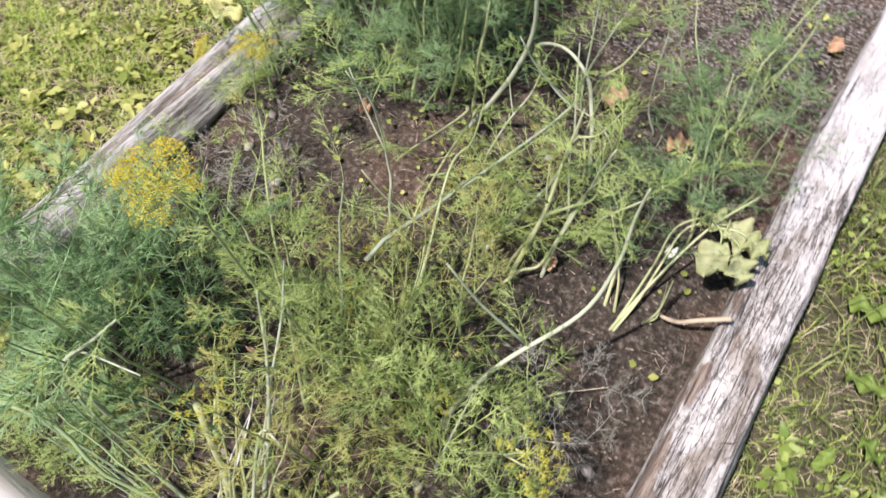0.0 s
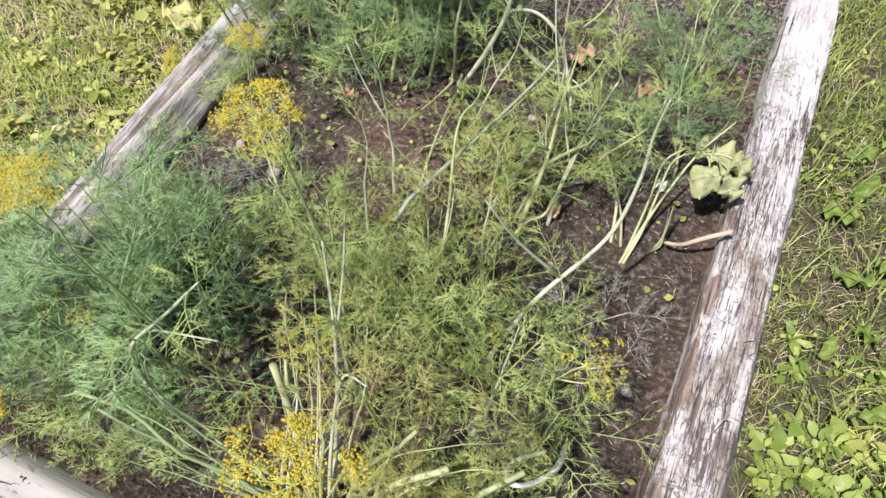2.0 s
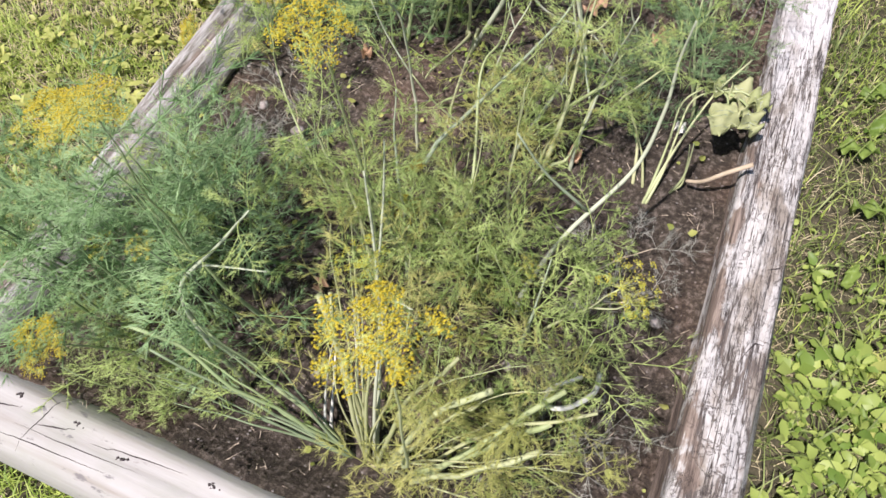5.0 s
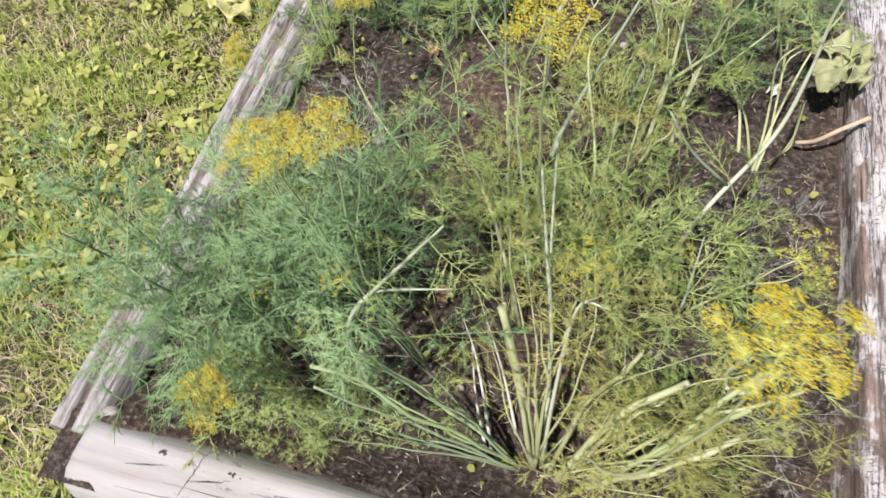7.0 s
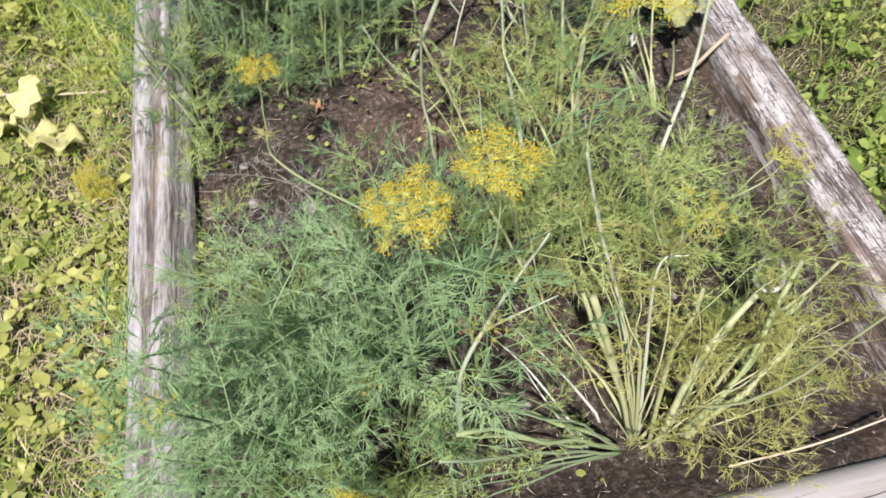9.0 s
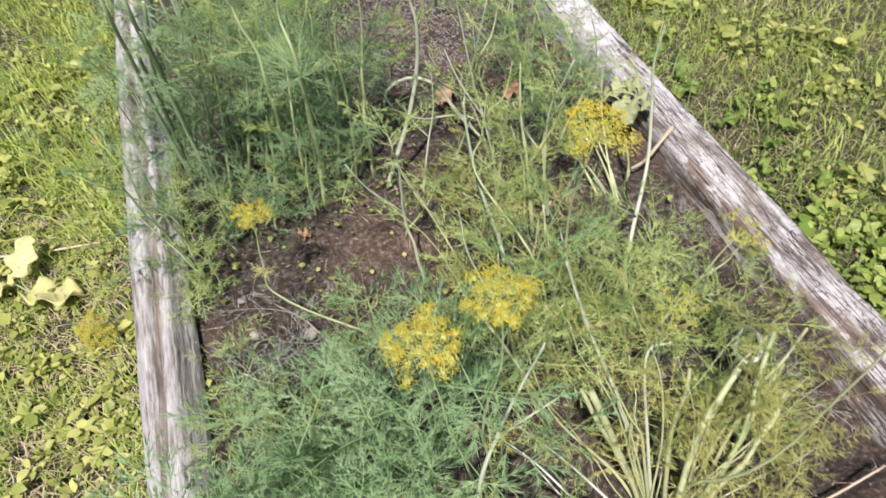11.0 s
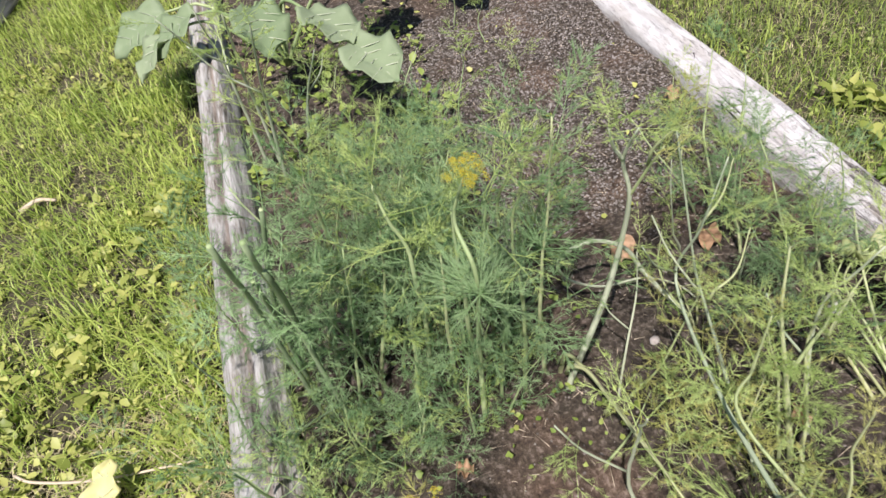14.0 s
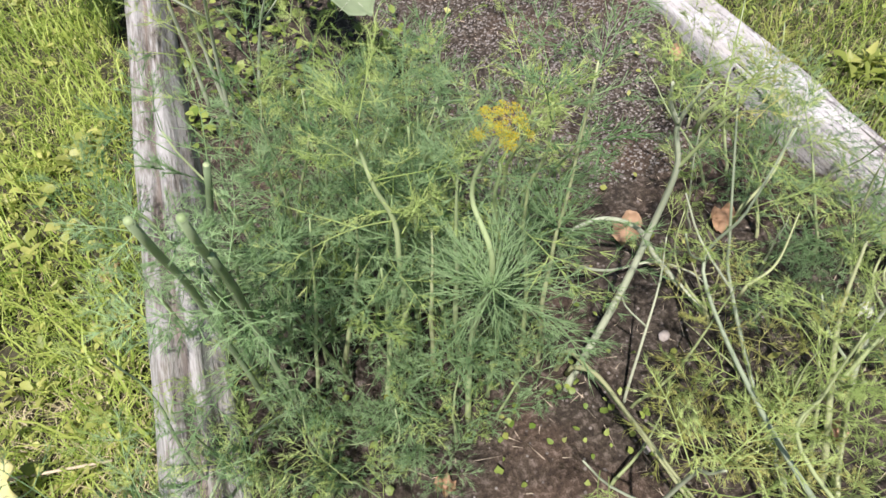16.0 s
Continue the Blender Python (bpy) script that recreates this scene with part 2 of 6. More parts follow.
WOOD_FLAKED = flaked_material()
def peeled_material():
    """Smooth peeled log, nearly white: faint long grain, grey-green bloom, short dark flecks."""
    m, n, l, b = material("white_peeled_log", 0.75)
    co = n.new("ShaderNodeTexCoord").outputs["Object"]
    grain = noise_tex(n, l, 3.0, 6, co, 0.6, (16, 1.0, 16))
    bloom = noise_tex(n, l, 7.0, 5, co, 0.6, (1.6, 1.0, 1.6))
    flecks = noise_tex(n, l, 16.0, 6, co, 0.7, (3.2, 1.2, 3.2))
    where = noise_tex(n, l, 3.5, 2, co, 0.5)
    col = ramp(n, l, grain, [(0.28, (0.29, 0.265, 0.215)), (0.42, (0.36, 0.345, 0.30)), (0.65, (0.42, 0.41, 0.365))])
    col = mixc(n, l, ramp(n, l, bloom, [(0.48, (0, 0, 0)), (0.66, (0.7, 0.7, 0.7))]), col, (0.33, 0.335, 0.27))
    dark = mixc(n, l, 1.0, ramp(n, l, flecks, [(0.60, (0, 0, 0)), (0.66, (1, 1, 1))]), ramp(n, l, where, [(0.50, (0, 0, 0)), (0.58, (0.85, 0.85, 0.85))]), "MULTIPLY")
    col = mixc(n, l, dark, col, (0.16, 0.15, 0.14))
    crack = ramp(n, l, grain, [(0.20, (0.25, 0.22, 0.19)), (0.26, (1, 1, 1))])
    l.new(mixc(n, l, 0.9, col, crack, "MULTIPLY"), b.inputs["Base Color"])
    bump(n, l, b, grain, 0.5, 0.004)
    return m


WOOD_WHITE = peeled_material()


def split_stain(m, seed):
    """Brown rotten wood along the split of the grey log."""
    n, l = m.node_tree.nodes, m.node_tree.links
    b = n["Principled BSDF"]
    old = b.inputs["Base Color"].links[0].from_socket
    co = n.new("ShaderNodeTexCoord").outputs["Object"]
    xyz = n.new("ShaderNodeSeparateXYZ")
    l.new(co, xyz.inputs[0])

    def calc(op, *v):
        q = n.new("ShaderNodeMath")
        q.operation = op
        for k, a in enumerate(v):
            if isinstance(a, (int, float)):
                q.inputs[k].default_value = a
            else:
                l.new(a, q.inputs[k])
        return q.outputs[0]

    wave = calc("MULTIPLY", calc("SINE", calc("MULTIPLY_ADD", xyz.outputs[1], 5.0, seed)), 0.008)
    ragged = calc("MULTIPLY_ADD", noise_tex(n, l, 40, 4, co, 0.6, (1, 0.25, 1)), 0.036, -0.018)
    off = calc("ABSOLUTE", calc("ADD", calc("SUBTRACT", xyz.outputs[0], wave), ragged))
    f = ramp(n, l, calc("MULTIPLY", off, 40.0), [(0.10, (0.8, 0.8, 0.8)), (0.36, (0, 0, 0))])
    up = ramp(n, l, calc("MULTIPLY", xyz.outputs[2], 10.0), [(0.1, (0, 0, 0)), (0.3, (1, 1, 1))])
    f = mixc(n, l, 1.0, f, up, "MULTIPLY")
    brown = ramp(n, l, noise_tex(n, l, 30, 5, co, 0.6, (1, 0.2, 1)), [(0.35, (0.05, 0.040, 0.030)), (0.65, (0.24, 0.19, 0.14))])
    l.new(mixc(n, l, f, old, brown), b.inputs["Base Color"])


split_stain(WOOD_GREY, 3.0)
WOOD_END = material("log_end_grain", 0.9)[0]
WOOD_END.node_tree.nodes["Principled BSDF"].inputs["Base Color"].default_value = (0.20, 0.17, 0.14, 1)
BOARD = log_material("old_grey_board", [(0.3, (0.12, 0.11, 0.10)), (0.5, (0.24, 0.22, 0.20)), (0.7, (0.36, 0.34, 0.31))],
                     [(0.3, (0.26, 0.25, 0.23)), (0.7, (0.36, 0.34, 0.32))], (0.5, 0.6))
GRIT, _n, _l, _b = material("grey_grit", 0.9)
_l.new(ramp(_n, _l, _n.new("ShaderNodeNewGeometry").outputs["Random Per Island"], [(0.1, (0.13, 0.115, 0.095)), (0.9, (0.29, 0.265, 0.23))]), _b.inputs["Base Color"])
STONE, _n, _l, _b = material("pale_stone", 0.9)
_c = ramp(_n, _l, noise_tex(_n, _l, 60, 5), [(0.3, (0.24, 0.21, 0.175)), (0.7, (0.47, 0.43, 0.375))])
_l.new(_c, _b.inputs["Base Color"])
BARK_DARK = material("dark_knot", 0.9)[0]
BARK_DARK.node_tree.nodes["Principled BSDF"].inputs["Base Color"].default_value = (0.06, 0.05, 0.045, 1)


# ---- mesh helpers ----
class Builder:
    """Collects vertices and faces for one mesh."""

    def __init__(self):
        self.v, self.f = [], []

    def tube(self, pts, r0, r1, sides=6, cap=True):
        pts = [Vector(p) for p in pts]
        start, n = len(self.v), len(pts)
        side = None
        for i, p in enumerate(pts):
            d = (pts[min(i + 1, n - 1)] - pts[max(i - 1, 0)]).normalized()
            if side is None:
                side = d.orthogonal().normalized()
            side = (side - d * side.dot(d)).normalized()
            up = d.cross(side)
            r = r0 + (r1 - r0) * i / (n - 1)
            for k in range(sides):
                a = 2 * math.pi * k / sides
                self.v.append(p + side * (r * math.cos(a)) + up * (r * math.sin(a)))
        for i in range(n - 1):
            for k in range(sides):
                a, b = start + i * sides + k, start + i * sides + (k + 1) % sides
                self.f.append((a, b, b + sides, a + sides))
        if cap:
            self.f.append(tuple(start + (n - 1) * sides + k for k in range(sides)))
            self.f.append(tuple(start + k for k in reversed(range(sides))))

    def needle(self, a, b, r):
        """A thin three-sided thread that tapers to a point."""
        d = (b - a).normalized()
        s = d.orthogonal().normalized() * r
        u = d.cross(s)
        i = len(self.v)
        self.v += [a + s, a - s * 0.5 + u * 0.87, a - s * 0.5 - u * 0.87, b]
        self.f += [(i, i + 1, i + 3), (i + 1, i + 2, i + 3), (i + 2, i, i + 3)]

    def bead(self, c, r, squash=1.0):
        i = len(self.v)
        for d in ((r, 0, 0), (0, r, 0), (-r, 0, 0), (0, -r, 0), (0, 0, r * squash), (0, 0, -r * squash)):
            self.v.append(c + Vector(d))
        for k in range(4):
            a, b = i + k, i + (k + 1) % 4
            self.f += [(a, b, i + 4), (b, a, i + 5)]

    def mesh(self, name, mat, smooth=True):
        me = bpy.data.meshes.new(name)
        me.from_pydata([tuple(p) for p in self.v], [], self.f)
        me.materials.append(mat)
        if smooth:
            me.polygons.foreach_set("use_smooth", [True] * len(me.polygons))
        me.update()
        return me


def child(name, me, parent, m=None, label=""):
    ob = new(name, me)
    ob.parent = parent
    if m is not None:
        ob.matrix_basis = m
    return tagged(ob, label=label) if label else ob


def spline(pts, per=6):
    """A smooth line through the points."""
    p = [Vector(q) for q in pts]
    p = [p[0] * 2 - p[1]] + p + [p[-1] * 2 - p[-2]]
    out = []
    for i in range(1, len(p) - 2):
        for k in range(per):
            t = k / per
            a, b, c, d = p[i - 1 : i + 3]
            out.append(0.5 * (2 * b + (c - a) * t + (2 * a - 5 * b + 4 * c - d) * t * t + (3 * b - a - 3 * c + d) * t ** 3))
    out.append(p[-2])
    return out


# ---- dill ----
def spray(b, o, d, count, length, wide, thick, rng):
    """Hair-thin threads that fan out from o round the direction d, some of them forked."""
    for _ in range(count):
        w = (d + Vector((rng.gauss(0, wide), rng.gauss(0, wide), rng.gauss(0.06, wide * 0.8)))).normalized()
        ln = length * rng.uniform(0.55, 1.25)
        e = o + w * ln
        b.needle(o, e, thick * rng.uniform(0.8, 1.2))
        if rng.random() < 0.45:
            q = o.lerp(e, rng.uniform(0.35, 0.6))
            v = (w + Vector((rng.gauss(0, 0.4), rng.gauss(0, 0.4), rng.gauss(0, 0.3)))).normalized()
            b.needle(q, q + v * ln * rng.uniform(0.35, 0.6), thick * 0.85)


def frond_mesh(name, mat, rng, length=0.16, pairs=4, nodes=3, threads=5, thread=0.028, spread=0.42, thick=0.00066):
    """A feathery leaf along +x: bare stalk, side ribs in pairs and sprays of long threads."""
    b = Builder()
    sag = rng.uniform(0.02, 0.22)
    bend = rng.uniform(-0.10, 0.10)
    mid = [Vector((length * s, bend * length * s * s + 0.02 * length * math.sin(5 * s + sag * 20), length * (0.20 * s - sag * s * s * 1.6))) for s in [i / 10 for i in range(11)]]
    b.tube(mid, 0.0011, 0.0005, 4, False)

    def on(s):
        f = s * 10
        i = min(int(f), 9)
        return mid[i].lerp(mid[i + 1], f - i)

    for k in range(pairs):
        s = 0.34 + 0.60 * k / pairs + rng.uniform(-0.03, 0.03)
        o = on(s)
        for side in (-1, 1):
            if rng.random() < 0.12:
                continue
            reach = length * spread * (1.0 - 0.6 * k / pairs) * rng.uniform(0.6, 1.3)
            ang = math.radians(rng.uniform(28, 72)) * side
            d = Vector((math.cos(ang), math.sin(ang), rng.uniform(-0.35, 0.5))).normalized()
            e = o + d * reach
            b.needle(o, e, thick * 1.5)
            for j in range(1, nodes + 1):
                spray(b, o.lerp(e, j / nodes * 0.92), d, threads, thread * (1.2 - 0.3 * j / nodes), 0.42, thick, rng)
    ahead = (mid[-1] - mid[-3]).normalized()
    spray(b, on(0.88), ahead, threads + 2, thread * 1.1, 0.5, thick, rng)
    spray(b, mid[-1], ahead, threads + 4, thread * 1.1, 0.4, thick, rng)
    return b.mesh(name, mat)


def tuft_mesh(name, mat, rng, ribs=15, size=0.085, thick=0.00066, low=-0.2, high=1.3):
    """A brush of ribs and long threads that opens upwards, as at the nodes of young stems."""
    b = Builder()
    for _ in range(ribs):
        az, el = rng.uniform(0, 6.283), rng.uniform(low, high)
        d = Vector((math.cos(az) * math.cos(el), math.sin(az) * math.cos(el), math.sin(el)))
        p = d * size * rng.uniform(0.30, 0.62)
        b.needle(Vector((0, 0, 0)), p * 1.1, thick * 1.8)
        for u in (0.55, 0.8, 1.0):
            spray(b, p * u, d, 4, size * rng.uniform(0.32, 0.55), 0.26, thick, rng)
    return b.mesh(name, mat)


def umbel_meshes(name, mat, rng, rays=24, radius=0.044, flowers=22, small=0.0125):
    """The rays and the flower heads of a dill umbel: little domes of florets on long rays, nearly level on top."""
    stalks, heads = Builder(), Builder()
    for k in range(rays):
        az = k * 2.39996 + rng.gauss(0, 0.25)
        f = math.sqrt((k + 0.5) / rays)
        r = radius * f * rng.uniform(0.72, 1.16)
        c = Vector((r * math.cos(az), r * math.sin(az), radius * (0.66 - 0.22 * f * f) * rng.uniform(0.82, 1.12)))
        stalks.needle(Vector((0, 0, 0)), c, 0.0006)
        tilt = Vector((math.cos(az) * f * 0.5, math.sin(az) * f * 0.5, 1)).normalized()
        side = tilt.orthogonal().normalized()
        up = tilt.cross(side)
        wide = small * rng.uniform(0.65, 1.2)
        for j in range(int(flowers * rng.uniform(0.7, 1.2))):
            a = j * 2.39996 + rng.gauss(0, 0.3)
            g = math.sqrt((j + 0.5) / flowers) * rng.uniform(0.6, 1.15)
            q = c + (side * math.cos(a) + up * math.sin(a)) * wide * g + tilt * (wide * (0.75 - 0.45 * g * g) * rng.uniform(0.6, 1.2))
            stalks.needle(c, q, 0.00028)
            heads.bead(q, rng.uniform(0.0006, 0.0012), rng.uniform(0.5, 0.9))
    return stalks.mesh(name + "_rays", STEM_LIME), heads.mesh(name + "_heads", mat, False)


R = random.Random(11)
FRONDS = {}
for key, mat, extra in (("green", LEAF_GREEN, 0), ("blue", LEAF_BLUE, 1), ("deep", LEAF_DEEP, 1), ("yellow", LEAF_YELLOW, 0), ("dry", LEAF_DRY, -1)):
    FRONDS[key] = [frond_mesh("frond_" + key, mat, R, length=0.13 + 0.015 * i, pairs=3 + (i + 1) % 3, threads=5 + extra, thread=0.024 + 0.004 * (i % 3), spread=0.30 + 0.07 * (i % 3)) for i in range(6)]
TUFTS = {k: [tuft_mesh("tuft_" + k, m, R) for _ in range(3)] for k, m in (("green", LEAF_GREEN), ("blue", LEAF_BLUE), ("deep", LEAF_DEEP), ("yellow", LEAF_YELLOW))}
WHORL = tuft_mesh("whorl", LEAF_DEEP, R, ribs=34, size=0.115, thick=0.0005, low=0.1, high=1.45)
UMBELS = {"yellow": [umbel_meshes("umbel", FLOWER, R, 20 + 4 * i, 0.034 + 0.004 * i, 52) for i in range(3)],
          "lime": [umbel_meshes("umbel_lime", FLOWER_GREEN, R, 16 + 3 * i, 0.033 + 0.004 * i, 16, 0.007) for i in range(2)]}
STEMS = {"green": STEM_GREEN, "blue": STEM_DARK, "deep": STEM_DARK, "dark": STEM_DARK, "yellow": STEM_PALE, "pale": STEM_PALE, "white": STEM_WHITE, "straw": STEM_STRAW, "bleached": STEM_BLEACHED, "dry": STICK}


def aim(origin, direction, spin=0.0, scale=1.0):
    """A pose at origin whose x axis points along direction."""
    d = Vector(direction).normalized()
    q = d.to_track_quat("X", "Z")
    return Matrix.LocRotScale(origin, q, (scale,) * 3) @ Matrix.Rotation(spin, 4, "X")


def leaf_at(plant, p, az, rng, tone, size, lift=0.5):
    d = Vector((math.cos(az), math.sin(az), lift))
    child("leaf", rng.choice(FRONDS[tone]), plant, aim(p, d, rng.uniform(-0.5, 0.5), size))


def umbel_at(plant, p, d, rng, kind, size):
    st, hd = rng.choice(UMBELS[kind])
    q = Vector(d).normalized().to_track_quat("Z", "Y")
    u = child("umbel", st, plant, Matrix.LocRotScale(p, q, (size,) * 3), "flat yellow flower head")
    child("bloom", hd, u)


def dill(line, radius=0.0035, tone="green", leaves=6, size=1.0, umbel="", umbel_size=1.0, start=0.15, stem="", tufts=0, side=0, seed=0, label="", lift=0.5, cut=False, kink=0.02):
    """One dill plant: a stem through the points of line, fronds up the stem, side shoots and flower heads."""
    rng = random.Random(seed * 7 + int(line[0][0] * 1000) + int(line[0][1] * 1700))
    base = Vector(line[0])
    plant = new("dill_plant")
    plant.location = base
    pts = spline([Vector(p) - base for p in line])
    total = (pts[-1] - pts[0]).length
    for k, p in enumerate(pts[1:], 1):
        p += noise.noise_vector(Vector((k * 0.37, seed * 1.7 + base.x * 9, base.y * 9))) * total * kink
    pts[0].z -= 0.02
    b = Builder()
    b.tube(pts, radius, radius * (0.85 if cut else 0.3), 7)
    stalk = child("stem", b.mesh("dill_stem", STEMS[stem or tone]), plant)
    if cut:
        e = (pts[-1] - pts[-2]).normalized()
        tip = Builder()
        tip.tube([pts[-1] - e * 0.002, pts[-1] + e * 0.0008], radius * 0.87, radius * 0.7, 7)
        child("cut_end", tip.mesh("cut_end", STEM_GREEN if stem == "dark" else STEM_STRAW), stalk, label="pale cut end of the stem")
    n = len(pts) - 1

    def on(s):
        f = s * n
        i = min(int(f), n - 1)
        return pts[i].lerp(pts[i + 1], f - i)

    az = rng.uniform(0, 6.28)
    for k in range(leaves):
        s = start + (0.97 - start) * (k + rng.random() * 0.7) / max(leaves, 1)
        az += 2.4 + rng.gauss(0, 0.3)
        leaf_at(plant, on(min(s, 1)), az, rng, tone, size * (1.1 - 0.4 * s) * rng.uniform(0.8, 1.2), lift * rng.uniform(0.5, 1.4))
    if not cut and not umbel and leaves:
        for _ in range(2):
            az += 2.6
            leaf_at(plant, pts[-1], az, rng, tone, size * rng.uniform(0.5, 0.75), rng.uniform(0.7, 2.2))
    for k in range(tufts):
        s = 0.25 + 0.75 * (k + 0.5) / tufts
        child("leaf_tuft", rng.choice(TUFTS[tone]), plant, Matrix.LocRotScale(on(s), Euler((rng.gauss(0, 0.3), rng.gauss(0, 0.3), rng.uniform(0, 6))), (size * rng.uniform(0.8, 1.2),) * 3))
    for k in range(side):
        s = 0.35 + 0.5 * (k + rng.random() * 0.6) / side
        o, a = on(s), rng.uniform(0, 6.28)
        reach = (pts[-1] - pts[0]).length * rng.uniform(0.25, 0.4)
        tip = o + Vector((math.cos(a) * 0.55, math.sin(a) * 0.55, 0.8)) * reach
        sb = Builder()
        sb.tube(spline([o, o.lerp(tip, 0.5) + Vector((math.cos(a), math.sin(a), 0)) * 0.012, tip], 3), radius * 0.55, radius * 0.3, 5)
        child("side_shoot", sb.mesh("dill_shoot", STEMS[stem or tone]), plant)
        for _ in range(2):
            leaf_at(plant, o.lerp(tip, rng.uniform(0.3, 0.9)), a + rng.gauss(0, 1.2), rng, tone, size * 0.7, lift)
        if umbel:
            umbel_at(plant, tip, tip - o, rng, umbel, umbel_size * rng.uniform(0.45, 0.7))
    if umbel:
        umbel_at(plant, pts[-1], pts[-1] - pts[-3], rng, umbel, umbel_size)
    tagged(plant, label or {"green": "green feathery dill plant growing in the bed", "blue": "tall blue-green feathery dill plant in the bed", "deep": "tall deep green feathery dill plant in the thicket",
                            "yellow": "yellowing thin dill plant growing in the bed",
                            "dry": "dried grey dill plant lying on the soil"}[tone] + (", with yellow flower head" if umbel else ""), "dill plant", "dill plants in the bed")
    return plant


def fork(plant, line, radius, stem, tone, leaves, size, seed):
    """A side shoot of a plant along the points of line, with a few leaves at its end."""
    rng = random.Random(seed)
    pts = spline([Vector(p) - plant.location for p in line])
    b = Builder()
    b.tube(pts, radius, radius * 0.5, 6)
    child("side_shoot", b.mesh("dill_shoot", STEMS[stem]), plant)
    for k in range(leaves):
        leaf_at(plant, pts[-1 - k], rng.uniform(0, 6.28), rng, tone, size, rng.uniform(0.4, 1.2))


# ---- ground, lawn and bed ----
def height(x, y):
    bank = 0.012 * min(1.0, max(0.0, (0.115 - x) / 0.05)) ** 1.5
    bank += 0.062 * min(1.0, max(0.0, (0.300 - y) / 0.08)) ** 1.5
    return bank + 0.012 * noise.noise(Vector((x * 5, y * 5, 0))) + 0.007 * noise.noise(Vector((x * 17, y * 17, 3))) + 0.003 * noise.noise(Vector((x * 60, y * 60, 7)))


def lawn_z(x, y):
    rise = 0.05 * min(1.0, max(0.0, (x - 0.6) * 4))
    rise += 0.035 * min(1.0, max(0.0, (x + 0.22) * 8)) if x < 0.3 else 0.0
    return -0.12 + rise + 0.014 * noise.noise(Vector((x * 3, y * 3, 9)))


def sheet(name, xs, ys, zf, mat):
    me = bpy.data.meshes.new(name)
    v = [(x, y, zf(x, y)) for y in ys for x in xs]
    w = len(xs)
    f = [(j * w + i, j * w + i + 1, (j + 1) * w + i + 1, (j + 1) * w + i) for j in range(len(ys) - 1) for i in range(w - 1)]
    me.from_pydata(v, [], f)
    me.materials.append(mat)
    me.polygons.foreach_set("use_smooth", [True] * len(f))
    return new(name, me)


def steps(a, b, d):
    n = max(1, round((b - a) / d))
    return [a + (b - a) * i / n for i in range(n + 1)]


far_x = [-4000, -400, -40, -8] + steps(-3, 4, 0.1) + [9, 40, 400, 4000]
far_y = [-4000, -400, -40, -8] + steps(-2, 6, 0.1) + [10, 40, 400, 4000]
tagged(sheet("ground", far_x, far_y, lambda x, y: lawn_z(x, y) if -3 <= x <= 4 and -2 <= y <= 6 else -0.12 + 0.05 * (x > 0.6), LAWN), "mown lawn ground with thin dry thatch", "ground", kind="structure")
tagged(sheet("bed_soil", steps(-0.02, 1.13, 0.012), steps(0.12, 4.2, 0.012), height, SOIL), "dark crumbly garden bed soil with reddish patches", "soil", kind="structure")


def blades(name, count, where, mat, hmin, hmax, width, lean, seed, label, z=lawn_z):
    """Many bent grass blades in one mesh."""
    rng = np.random.default_rng(seed)
    pts = where(rng, count)
    n = len(pts)
    az, h = rng.uniform(0, 2 * np.pi, n), rng.uniform(hmin, hmax, n) * rng.uniform(0.6, 1.0, n)
    ln = np.abs(rng.normal(lean, 0.35, n))
    zs = np.array([z(px, py) for px, py in pts])
    d = np.stack([np.cos(az), np.sin(az), np.zeros(n)], 1)
    s = np.stack([-np.sin(az), np.cos(az), np.zeros(n)], 1) * (width * rng.uniform(0.6, 1.3, n))[:, None]
    o = np.column_stack([pts, zs - 0.004])
    up = np.array([0, 0, 1.0])
    m = o + d * (h * 0.35 * ln)[:, None] + up * (h * 0.62)[:, None]
    t = o + d * (h * 1.0 * ln)[:, None] + up * (h * np.clip(1.05 - 0.35 * ln, 0.15, 1))[:, None]
    v = np.stack([o - s, o + s, m + s * 0.8, m - s * 0.8, t], 1).reshape(-1, 3)
    me = bpy.data.meshes.new(name)
    i = np.arange(n)[:, None] * 5
    quads, tris = i + np.array([[0, 1, 2, 3]]), i + np.array([[3, 2, 4]])
    me.vertices.add(len(v))
    me.vertices.foreach_set("co", v.ravel())
    me.loops.add(7 * n)
    me.loops.foreach_set("vertex_index", np.concatenate([quads, tris], 1).ravel())
    me.polygons.add(2 * n)
    me.polygons.foreach_set("loop_start", (np.arange(n)[:, None] * 7 + np.array([[0, 4]])).ravel())
    me.update(calc_edges=True)
    me.validate()
    me.materials.append(mat)
    return tagged(new(name, me), label, "grass", kind="stuff")


